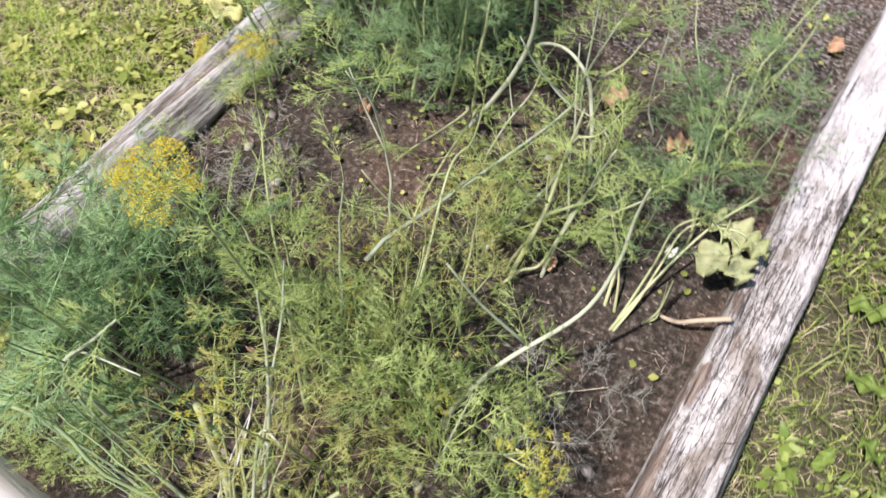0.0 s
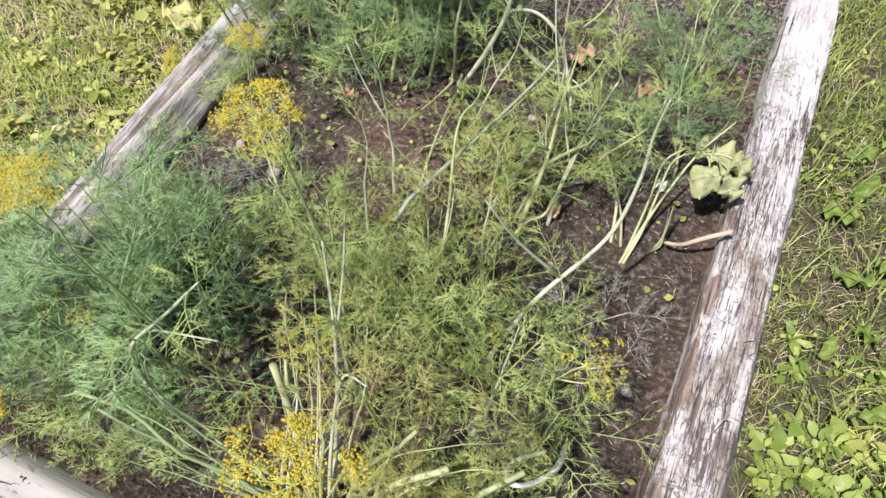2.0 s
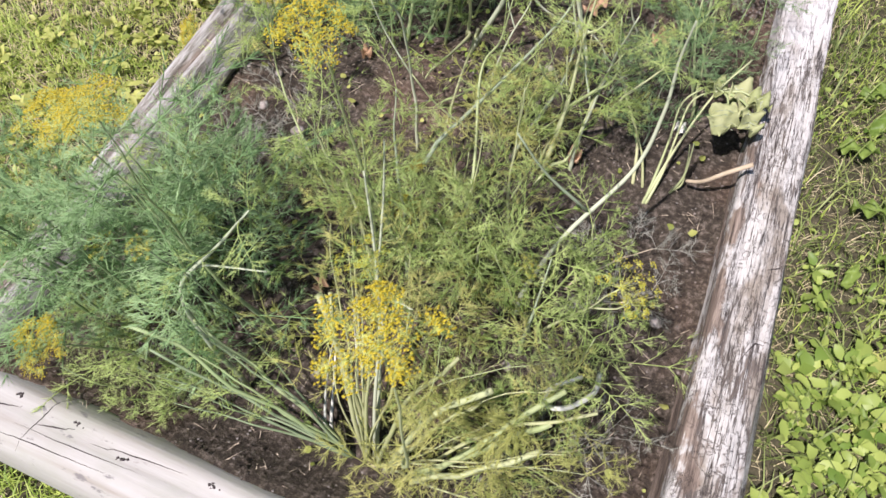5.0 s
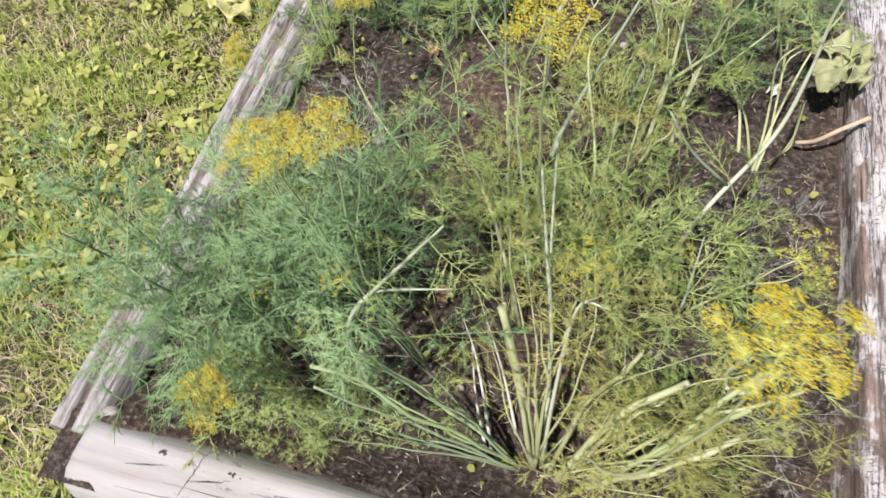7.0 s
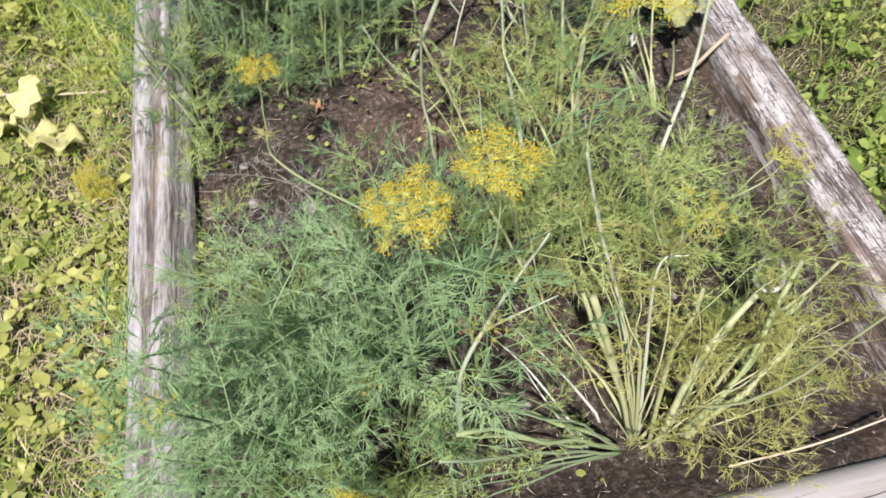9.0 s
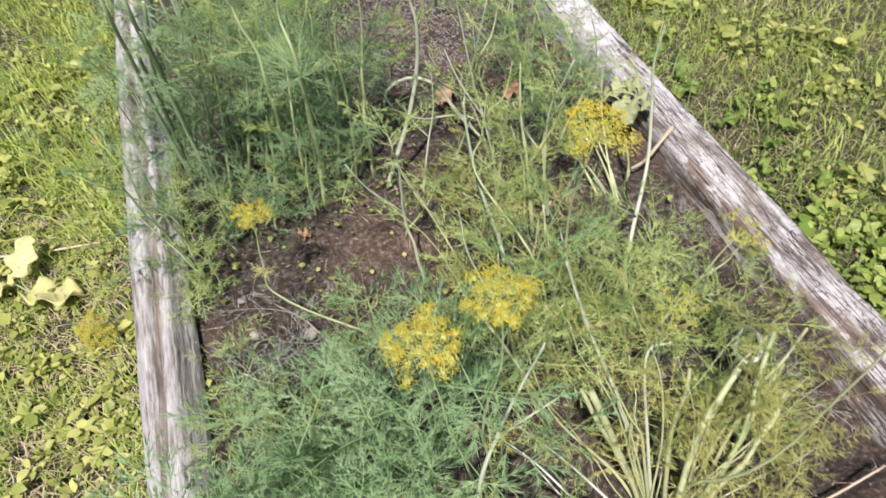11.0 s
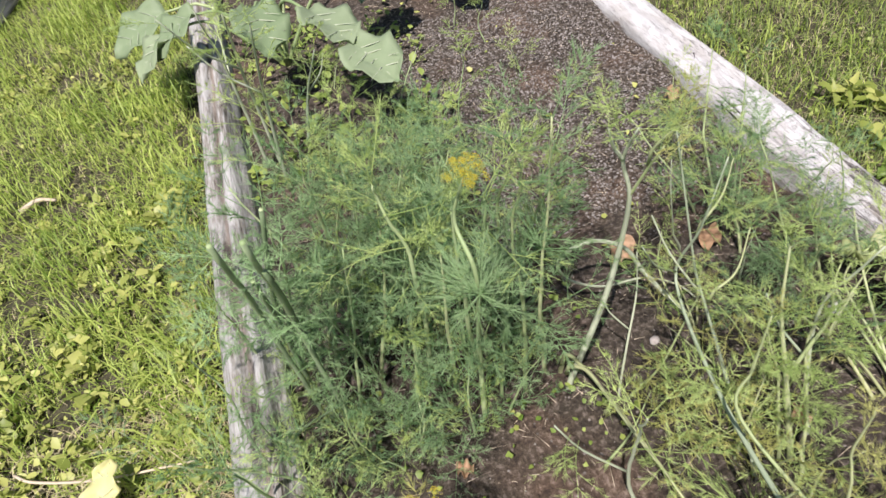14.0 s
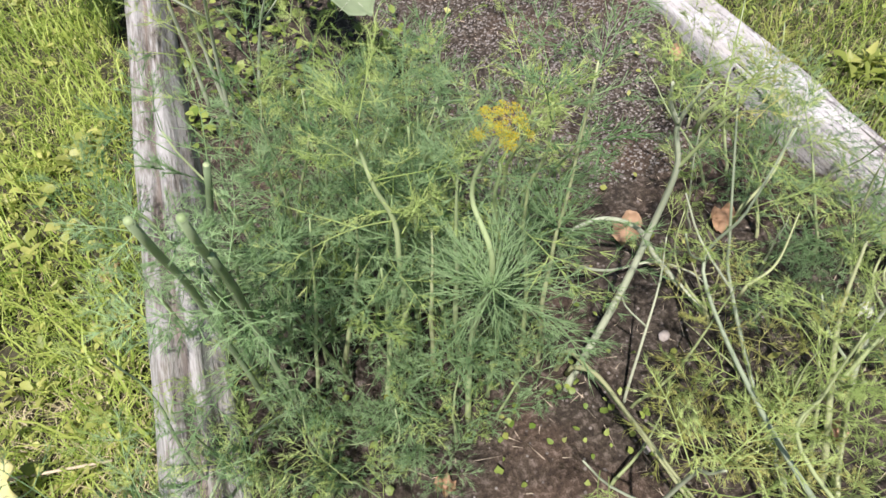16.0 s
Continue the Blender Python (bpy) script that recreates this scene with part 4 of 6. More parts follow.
# feathery blue-green clump near the corner of the logs
dill([(0.15, 0.38, 0), (0.135, 0.355, 0.18), (0.1, 0.33, 0.36)], 0.0032, "blue", stem="green", leaves=5, size=0.95, start=0.35, tufts=1, seed=131)
dill([(0.17, 0.42, 0), (0.155, 0.405, 0.21), (0.12, 0.39, 0.42)], 0.0032, "blue", stem="green", leaves=5, size=0.95, start=0.35, tufts=0, seed=132)
dill([(0.2, 0.38, 0), (0.205, 0.355, 0.2), (0.19, 0.33, 0.4)], 0.0032, "blue", stem="green", leaves=5, size=0.95, start=0.35, tufts=0, seed=133)
dill([(0.13, 0.44, 0), (0.105, 0.43, 0.165), (0.06, 0.42, 0.33)], 0.0032, "blue", stem="green", leaves=5, size=0.95, start=0.35, tufts=1, seed=134)
dill([(0.24, 0.45, 0), (0.245, 0.44, 0.19), (0.23, 0.43, 0.38)], 0.0032, "blue", stem="green", leaves=5, size=0.95, start=0.35, tufts=0, seed=135)
dill([(0.3, 0.46, 0), (0.315, 0.46, 0.2), (0.31, 0.46, 0.4)], 0.0032, "blue", stem="green", leaves=5, size=0.95, start=0.35, tufts=0, seed=136)
dill([(0.34, 0.4, 0), (0.36, 0.41, 0.21), (0.36, 0.42, 0.42)], 0.0032, "blue", stem="green", leaves=5, size=0.95, start=0.35, tufts=1, seed=137)
dill([(0.28, 0.38, 0), (0.285, 0.37, 0.165), (0.27, 0.36, 0.33)], 0.0032, "blue", stem="green", leaves=5, size=0.95, start=0.35, tufts=0, seed=138)
dill([(0.36, 0.48, 0), (0.39, 0.495, 0.18), (0.4, 0.51, 0.36)], 0.0032, "blue", stem="green", leaves=5, size=0.95, start=0.35, tufts=0, seed=139)
dill([(0.22, 0.52, 0), (0.205, 0.535, 0.13), (0.17, 0.55, 0.26)], 0.0032, "blue", stem="green", leaves=5, size=0.95, start=0.35, tufts=1, seed=140)
dill([(0.32, 0.55, 0), (0.335, 0.575, 0.12), (0.33, 0.6, 0.24)], 0.0032, "blue", stem="green", leaves=5, size=0.95, start=0.35, tufts=0, seed=141)
dill([(0.18, 0.34, 0), (0.17, 0.335, 0.13), (0.14, 0.33, 0.26)], 0.0032, "blue", stem="green", leaves=5, size=0.95, start=0.35, tufts=0, seed=142)
# pale diagonal stem across the clump, with a fine side shoot
diagonal = dill([(0.427, 0.343, 0.02), (0.406, 0.35, 0.16), (0.412, 0.364, 0.29), (0.466, 0.404, 0.36), (0.519, 0.431, 0.43)], 0.0044, "green", stem="white", leaves=4, size=0.7, start=0.75, seed=301, label="pale diagonal dill stem across the clump", kink=0.004)
fork(diagonal, [(0.426, 0.376, 0.31), (0.446, 0.389, 0.33), (0.529, 0.405, 0.34)], 0.0022, "white", "green", 1, 0.3, 302)
# thick cut stalk in the clump
dill([(0.655, 0.325, 0), (0.62, 0.37, 0.15), (0.581, 0.417, 0.293)], 0.0056, "green", stem="straw", leaves=1, size=0.5, start=0.5, seed=143, cut=True, label="thick cut pale dill stalk in the bed", kink=0.006)

# ---- dill: the thicket ----
# the leading stem with its whorl of threads
leader = dill([(0.358, 1.142, 0), (0.379, 1.163, 0.17), (0.38, 1.09, 0.4), (0.374, 1.117, 0.47), (0.388, 1.093, 0.55)], 0.0046, "deep", stem="green", leaves=2, size=0.6, start=0.8, umbel="yellow", umbel_size=0.5, seed=401, kink=0.0, label="tall dill plant with a bushy whorl of threads")
child("leaf_tuft", WHORL, leader, Matrix.Translation(Vector((0.380, 1.09, 0.37)) - leader.location), "bushy whorl of fine threads")
dill([(0.305, 1.261, 0), (0.323, 1.224, 0.28), (0.313, 1.227, 0.4), (0.308, 1.228, 0.47)], 0.0046, "green", stem="green", leaves=4, size=0.85, start=0.3, tufts=0, seed=144, kink=0.015)
dill([(0.439, 1.159, 0), (0.454, 1.18, 0.17), (0.464, 1.204, 0.33), (0.483, 1.177, 0.45)], 0.004, "deep", stem="pale", leaves=4, size=0.85, start=0.3, tufts=0, seed=145, kink=0.015)
dill([(0.396, 1.167, 0), (0.43, 1.19, 0.15), (0.45, 1.201, 0.25)], 0.0034, "deep", stem="green", leaves=4, size=0.85, start=0.3, tufts=1, seed=146, kink=0.015)
dill([(0.267, 1.217, 0), (0.293, 1.24, 0.13), (0.305, 1.248, 0.25)], 0.0046, "deep", stem="green", leaves=4, size=0.85, start=0.3, tufts=0, seed=147, kink=0.015)
dill([(0.218, 1.277, 0), (0.272, 1.283, 0.2), (0.299, 1.295, 0.33)], 0.004, "green", stem="pale", leaves=4, size=0.85, start=0.3, tufts=0, seed=148, kink=0.015)
dill([(0.172, 1.248, 0), (0.217, 1.265, 0.2), (0.242, 1.27, 0.34)], 0.0034, "deep", stem="green", leaves=4, size=0.85, start=0.3, tufts=0, seed=149, kink=0.015)
dill([(0.152, 1.323, 0), (0.194, 1.303, 0.22), (0.215, 1.306, 0.36)], 0.0046, "deep", stem="green", leaves=4, size=0.85, start=0.3, tufts=1, seed=150, kink=0.015)
dill([(0.335, 1.22, 0), (0.35, 1.22, 0.18), (0.366, 1.238, 0.3)], 0.004, "deep", stem="pale", leaves=4, size=0.85, start=0.3, tufts=0, seed=151, kink=0.015)
dill([(0.259, 1.287, 0), (0.302, 1.269, 0.2), (0.333, 1.248, 0.36)], 0.0034, "green", stem="green", leaves=4, size=0.85, start=0.3, tufts=0, seed=152, kink=0.015)
dill([(0.379, 1.235, 0), (0.381, 1.212, 0.25), (0.387, 1.19, 0.42)], 0.0046, "deep", stem="green", leaves=4, size=0.85, start=0.3, tufts=0, seed=153, kink=0.015)
dill([(0.482, 1.178, 0), (0.489, 1.193, 0.16), (0.508, 1.201, 0.3), (0.526, 1.195, 0.5)], 0.004, "deep", stem="pale", leaves=4, size=0.85, start=0.3, tufts=1, seed=154, kink=0.015)
dill([(0.221, 1.364, 0), (0.257, 1.359, 0.2), (0.28, 1.329, 0.36)], 0.0034, "deep", stem="green", leaves=4, size=0.85, start=0.3, tufts=0, seed=155, kink=0.015)
dill([(0.441, 1.242, 0), (0.432, 1.206, 0.3), (0.428, 1.189, 0.42)], 0.0046, "green", stem="green", leaves=4, size=0.85, start=0.3, tufts=0, seed=156, kink=0.015)
dill([(0.147, 1.397, 0), (0.224, 1.361, 0.24), (0.269, 1.312, 0.42)], 0.004, "deep", stem="pale", leaves=4, size=0.85, start=0.3, tufts=0, seed=157, kink=0.015)
dill([(0.345, 1.308, 0), (0.362, 1.298, 0.25), (0.366, 1.273, 0.42)], 0.0034, "deep", stem="green", leaves=4, size=0.85, start=0.3, tufts=1, seed=158, kink=0.015)
dill([(0.263, 1.37, 0), (0.315, 1.361, 0.22), (0.351, 1.305, 0.4)], 0.0046, "deep", stem="green", leaves=4, size=0.85, start=0.3, tufts=0, seed=159, kink=0.015)
dill([(0.432, 1.294, 0), (0.462, 1.266, 0.28), (0.482, 1.222, 0.44)], 0.004, "green", stem="pale", leaves=4, size=0.85, start=0.3, tufts=0, seed=160, kink=0.015)
dill([(0.1, 1.357, 0), (0.142, 1.302, 0.25), (0.17, 1.267, 0.42)], 0.0034, "deep", stem="green", leaves=4, size=0.85, start=0.3, tufts=0, seed=161, kink=0.015)
dill([(0.328, 1.379, 0), (0.377, 1.349, 0.24), (0.407, 1.286, 0.42)], 0.0046, "deep", stem="green", leaves=4, size=0.85, start=0.3, tufts=1, seed=162, kink=0.015)
dill([(0.204, 1.422, 0), (0.224, 1.362, 0.3), (0.225, 1.346, 0.42)], 0.004, "deep", stem="pale", leaves=4, size=0.85, start=0.3, tufts=0, seed=163, kink=0.015)
# cut stems that lean over the grey log
dill([(0.118, 1.234, 0), (0.122, 1.193, 0.33), (0.146, 1.064, 0.6)], 0.0038, "blue", stem="dark", leaves=3, size=0.7, start=0.25, seed=164, cut=True, label="cut-off dark green dill stem leaning over the log", kink=0.004)
dill([(0.153, 1.225, 0), (0.157, 1.178, 0.34), (0.175, 1.053, 0.6)], 0.0038, "blue", stem="dark", leaves=3, size=0.7, start=0.25, seed=165, cut=True, label="cut-off dark green dill stem leaning over the log", kink=0.004)
dill([(0.138, 1.262, 0), (0.162, 1.168, 0.34), (0.172, 1.09, 0.52)], 0.0038, "blue", stem="dark", leaves=3, size=0.7, start=0.25, seed=166, cut=True, label="cut-off dark green dill stem leaning over the log", kink=0.004)
dill([(0.108, 1.297, 0), (0.13, 1.22, 0.3), (0.143, 1.155, 0.45)], 0.0038, "blue", stem="dark", leaves=3, size=0.7, start=0.25, seed=167, cut=True, label="cut-off dark green dill stem leaning over the log", kink=0.004)
dill([(0.094, 1.325, 0), (0.136, 1.24, 0.33), (0.177, 1.209, 0.5)], 0.0038, "blue", stem="dark", leaves=3, size=0.7, start=0.25, seed=168, cut=True, label="cut-off dark green dill stem leaning over the log", kink=0.004)
dill([(0.044, 1.156, 0.02), (0.022, 1.163, 0.12), (0.026, 1.196, 0.24), (0.007, 1.213, 0.3)], 0.003, "green", stem="dark", leaves=3, size=0.7, start=0.5, seed=169, label="thin dark dill stem bending over the log")
# tall stems further along the grey log
dill([(0.153, 1.867, 0), (0.186, 1.82, 0.27), (0.22, 1.697, 0.48)], 0.0046, "green", stem="white", leaves=5, size=0.7, start=0.25, side=1, seed=170, label="tall pale green dill stem at the edge of the bed", kink=0.004)
dill([(0.159, 1.885, 0), (0.163, 1.858, 0.28), (0.182, 1.718, 0.5)], 0.0046, "green", stem="white", leaves=5, size=0.7, start=0.25, side=1, seed=171, label="tall pale green dill stem at the edge of the bed", kink=0.004)
dill([(0.12, 1.967, 0), (0.126, 1.972, 0.25), (0.124, 1.882, 0.45)], 0.0046, "green", stem="white", leaves=5, size=0.7, start=0.25, side=1, seed=172, label="tall pale green dill stem at the edge of the bed", kink=0.004)
dill([(0.222, 1.98, 0), (0.264, 1.982, 0.14), (0.312, 1.923, 0.28)], 0.0046, "green", stem="white", leaves=5, size=0.7, start=0.25, side=1, seed=173, label="tall pale green dill stem at the edge of the bed", kink=0.004)
# thick bare stems beside the curled stem
thick_stem = dill([(0.494, 1.132, 0), (0.57, 1.154, 0.16), (0.603, 1.163, 0.27), (0.609, 1.154, 0.37), (0.601, 1.159, 0.43), (0.608, 1.138, 0.49)], 0.0054, "green", stem="white", leaves=3, size=0.55, start=0.85, seed=65, label="thick bare grey-green dill stem leaning over the bed", kink=0.0)
fork(thick_stem, [(0.601, 1.159, 0.43), (0.586, 1.158, 0.46), (0.579, 1.153, 0.49)], 0.003, "white", "green", 3, 0.45, 202)
fork(thick_stem, [(0.609, 1.154, 0.37), (0.625, 1.141, 0.42), (0.636, 1.127, 0.46)], 0.0024, "pale", "yellow", 3, 0.45, 203)
dill([(0.749, 1.163, 0), (0.723, 1.219, 0.03), (0.698, 1.254, 0.07), (0.674, 1.271, 0.12), (0.63, 1.283, 0.15), (0.588, 1.287, 0.15), (0.558, 1.285, 0.13), (0.568, 1.285, 0.09), (0.596, 1.281, 0.06), (0.639, 1.272, 0.04), (0.71, 1.267, 0.03), (0.756, 1.237, 0.02), (0.773, 1.204, 0.012)], 0.0046, "green", stem="white", leaves=0, seed=70, label="curled pale green dill stem looped over the soil", kink=0.0)
# pale forked stems by the flaking log
dill([(0.587, 1.1, 0), (0.567, 1.09, 0.005), (0.593, 1.116, 0.1), (0.622, 1.146, 0.17), (0.632, 1.167, 0.24)], 0.0028, "green", stem="white", leaves=2, size=0.5, start=0.7, side=1, seed=174, label="thin pale forked dill stem", kink=0.0)
dill([(0.675, 0.9, 0.03), (0.698, 0.993, 0.05), (0.719, 1.074, 0.08), (0.72, 1.141, 0.16), (0.71, 1.148, 0.22), (0.694, 1.193, 0.42)], 0.004, "green", stem="white", leaves=3, size=0.55, start=0.75, side=1, seed=175, label="pale forked dill stem with few leaves", kink=0.0)
dill([(0.734, 0.897, 0), (0.75, 0.966, 0.12), (0.752, 1.007, 0.22), (0.76, 1.031, 0.32)], 0.0048, "green", stem="pale", leaves=4, size=0.65, start=0.5, side=1, seed=176, label="pale forked dill stem with few leaves", kink=0.0)
dill([(0.72, 0.903, 0), (0.747, 0.971, 0.1), (0.731, 1.003, 0.2)], 0.0034, "yellow", stem="pale", leaves=3, size=0.55, start=0.5, seed=177, label="pale forked dill stem with few leaves")
dill([(0.75, 0.966, 0.12), (0.788, 0.978, 0.16), (0.819, 0.991, 0.2), (0.806, 1.009, 0.3)], 0.0036, "green", stem="pale", leaves=3, size=0.6, start=0.6, seed=178, label="pale forked dill stem with few leaves", kink=0.0)
dill([(0.9, 0.926, 0), (0.88, 0.995, 0.06), (0.833, 1.041, 0.12)], 0.0036, "green", stem="straw", leaves=2, size=0.55, start=0.6, seed=179, label="pale dill stem leaning over the soil", kink=0.0)
dill([(0.919, 0.927, 0), (0.895, 0.975, 0.05), (0.858, 1.015, 0.09)], 0.003, "green", stem="straw", leaves=2, size=0.5, start=0.6, seed=180, label="pale dill stem leaning over the soil", kink=0.0)
dill([(0.743, 1.153, 0), (0.738, 1.189, 0.05), (0.734, 1.215, 0.08)], 0.0024, "yellow", stem="straw", leaves=1, size=0.4, start=0.7, side=2, seed=181, label="small forked straw-coloured dill stem", kink=0.0)
dill([(0.751, 1.162, 0), (0.757, 1.18, 0.05), (0.768, 1.194, 0.1)], 0.0022, "yellow", stem="straw", leaves=1, size=0.4, start=0.7, seed=182, label="small forked straw-coloured dill stem", kink=0.0)
dill([(0.814, 1.317, 0), (0.788, 1.31, 0.08), (0.778, 1.32, 0.24)], 0.0026, "green", stem="white", leaves=3, size=0.55, start=0.5, seed=183)
dill([(0.901, 1.261, 0), (0.903, 1.297, 0.08), (0.904, 1.305, 0.2)], 0.003, "green", stem="pale", leaves=4, size=0.6, start=0.4, side=1, seed=184)
dill([(0.967, 1.124, 0), (0.95, 1.164, 0.12), (0.943, 1.168, 0.24)], 0.003, "green", stem="pale", leaves=5, size=0.65, start=0.3, seed=185)
dill([(0.499, 1.133, 0.075), (0.517, 1.099, 0.1), (0.517, 1.022, 0.13), (0.514, 0.927, 0.17), (0.515, 0.894, 0.18)], 0.0038, "green", stem="straw", leaves=1, size=0.4, start=0.8, seed=186, label="pale dill stem forking towards the middle of the bed", kink=0.0)
dill([(0.565, 1.079, 0), (0.624, 1.078, 0.06), (0.673, 1.093, 0.14), (0.698, 1.102, 0.18)], 0.0026, "green", stem="pale", leaves=1, size=0.45, start=0.7, seed=187, label="thin pale forked dill stem", kink=0.0)
dill([(0.667, 0.933, 0), (0.704, 0.96, 0.04), (0.742, 0.97, 0.09)], 0.0026, "green", stem="pale", leaves=1, size=0.45, start=0.7, seed=188, label="thin pale forked dill stem", kink=0.0)
dill([(0.741, 1.163, 0.02), (0.716, 1.197, 0.06), (0.713, 1.233, 0.1), (0.724, 1.247, 0.16)], 0.0026, "green", stem="pale", leaves=1, size=0.45, start=0.7, seed=189, label="thin pale forked dill stem", kink=0.0)
dill([(0.725, 1.114, 0.15), (0.764, 1.114, 0.18), (0.791, 1.135, 0.24)], 0.0026, "green", stem="pale", leaves=1, size=0.45, start=0.7, seed=190, label="thin pale forked dill stem", kink=0.0)
dill([(0.726, 1.166, 0.24), (0.76, 1.167, 0.29), (0.78, 1.181, 0.34)], 0.0026, "green", stem="pale", leaves=1, size=0.45, start=0.7, seed=191, label="thin pale forked dill stem", kink=0.0)
dill([(0.663, 1.203, 0.38), (0.677, 1.184, 0.42), (0.695, 1.162, 0.45)], 0.0026, "green", stem="pale", leaves=1, size=0.45, start=0.7, seed=192, label="thin pale forked dill stem", kink=0.0)
dill([(0.831, 0.992, 0.14), (0.874, 1.013, 0.19), (0.894, 1.019, 0.22)], 0.0026, "green", stem="pale", leaves=1, size=0.45, start=0.7, seed=193, label="thin pale forked dill stem", kink=0.0)
dill([(0.491, 0.993, 0.01), (0.542, 1.01, 0.04), (0.591, 1.041, 0.08)], 0.0026, "green", stem="pale", leaves=1, size=0.45, start=0.7, seed=194, label="thin pale forked dill stem", kink=0.0)

# ---- dill: the cut crown, many stalks from one root ----
# thick cut stalks that lean towards the flaking log
dill([(0.682, 0.298, 0), (0.739, 0.365, 0.134), (0.814, 0.411, 0.21)], 0.00521, "yellow", stem="pale", leaves=2, size=0.65, start=0.35, seed=195, cut=True, label="thick cut pale dill stalk from a crowded root", kink=0.025, tufts=1)
dill([(0.712, 0.298, 0), (0.816, 0.358, 0.128), (0.898, 0.446, 0.2)], 0.00456, "yellow", stem="pale", leaves=2, size=0.65, start=0.35, seed=196, cut=True, label="thick cut pale dill stalk from a crowded root", kink=0.025, tufts=1)
dill([(0.722, 0.298, 0), (0.811, 0.327, 0.09), (0.893, 0.374, 0.14)], 0.00468, "yellow", stem="pale", leaves=2, size=0.65, start=0.35, seed=197, cut=True, label="thick cut pale dill stalk from a crowded root", kink=0.025, tufts=1)
dill([(0.672, 0.298, 0), (0.703, 0.373, 0.128), (0.759, 0.432, 0.2)], 0.0037, "yellow", stem="straw", leaves=2, size=0.65, start=0.35, seed=198, cut=True, label="thick cut pale dill stalk from a crowded root", kink=0.025, tufts=1)
dill([(0.722, 0.298, 0), (0.811, 0.35, 0.109), (0.896, 0.408, 0.17)], 0.00492, "yellow", stem="pale", leaves=2, size=0.65, start=0.35, seed=199, cut=True, label="thick cut pale dill stalk from a crowded root", kink=0.025, tufts=1)
dill([(0.692, 0.298, 0), (0.741, 0.354, 0.102), (0.797, 0.403, 0.16)], 0.0028, "yellow", stem="straw", leaves=2, size=0.65, start=0.35, seed=200, cut=True, label="thick cut pale dill stalk from a crowded root", kink=0.025, tufts=1)
dill([(0.712, 0.298, 0), (0.821, 0.375, 0.128), (0.944, 0.424, 0.2)], 0.00274, "yellow", stem="straw", leaves=2, size=0.65, start=0.35, seed=201, cut=True, label="thick cut pale dill stalk from a crowded root", kink=0.025, tufts=1)
# fine stalks of the same root, spread like a fan
dill([(0.65, 0.3, 0), (0.79, 0.329, 0.102), (0.923, 0.379, 0.16)], 0.00204, "yellow", stem="straw", leaves=1, size=0.65, start=0.35, seed=202, cut=False, label="thin yellowing dill stalk from a crowded root", kink=0.025)
dill([(0.683, 0.305, 0), (0.772, 0.39, 0.128), (0.884, 0.441, 0.2)], 0.00224, "yellow", stem="straw", leaves=1, size=0.65, start=0.35, seed=203, cut=False, label="thin yellowing dill stalk from a crowded root", kink=0.025)
dill([(0.651, 0.311, 0), (0.738, 0.408, 0.141), (0.859, 0.459, 0.22)], 0.00151, "yellow", stem="pale", leaves=1, size=0.65, start=0.35, seed=204, cut=False, label="thin yellowing dill stalk from a crowded root", kink=0.025)
dill([(0.646, 0.308, 0), (0.808, 0.366, 0.077), (0.979, 0.344, 0.12)], 0.00191, "yellow", stem="straw", leaves=1, size=0.65, start=0.35, seed=205, cut=False, label="thin yellowing dill stalk from a crowded root", kink=0.025)
dill([(0.688, 0.306, 0), (0.806, 0.298, 0.051), (0.923, 0.302, 0.08)], 0.00182, "yellow", stem="pale", leaves=1, size=0.65, start=0.35, seed=206, cut=False, label="thin yellowing dill stalk from a crowded root", kink=0.025)
dill([(0.696, 0.308, 0), (0.732, 0.374, 0.154), (0.733, 0.448, 0.24)], 0.00144, "yellow", stem="pale", leaves=1, size=0.65, start=0.35, seed=207, cut=False, label="thin yellowing dill stalk from a crowded root", kink=0.025)
dill([(0.653, 0.311, 0), (0.804, 0.333, 0.09), (0.953, 0.371, 0.14)], 0.00156, "yellow", stem="pale", leaves=1, size=0.65, start=0.35, seed=208, cut=False, label="thin yellowing dill stalk from a crowded root", kink=0.025)
dill([(0.692, 0.312, 0), (0.78, 0.36, 0.102), (0.857, 0.423, 0.16)], 0.00157, "yellow", stem="pale", leaves=1, size=0.65, start=0.35, seed=209, cut=False, label="thin yellowing dill stalk from a crowded root", kink=0.025)
# upright pale stalks of the same root
dill([(0.652, 0.306, 0), (0.615, 0.371, 0.166), (0.578, 0.437, 0.26)], 0.00373, "yellow", stem="straw", leaves=0, size=0.65, start=0.35, seed=210, cut=True, label="upright pale dill stalk from a crowded root", kink=0.025)
dill([(0.652, 0.306, 0), (0.648, 0.37, 0.16), (0.628, 0.43, 0.25)], 0.00329, "yellow", stem="straw", leaves=1, size=0.65, start=0.35, seed=211, cut=False, label="upright pale dill stalk from a crowded root", kink=0.025)
dill([(0.652, 0.306, 0), (0.617, 0.396, 0.23), (0.578, 0.484, 0.36)], 0.00211, "yellow", stem="straw", leaves=1, size=0.65, start=0.35, seed=212, cut=False, label="upright pale dill stalk from a crowded root", kink=0.025)
dill([(0.652, 0.306, 0), (0.645, 0.367, 0.128), (0.663, 0.425, 0.2)], 0.00227, "yellow", stem="straw", leaves=1, size=0.65, start=0.35, seed=213, cut=False, label="upright pale dill stalk from a crowded root", kink=0.025)
dill([(0.652, 0.306, 0), (0.632, 0.395, 0.205), (0.596, 0.479, 0.32)], 0.00224, "yellow", stem="straw", leaves=1, size=0.65, start=0.35, seed=214, cut=False, label="upright pale dill stalk from a crowded root", kink=0.025)
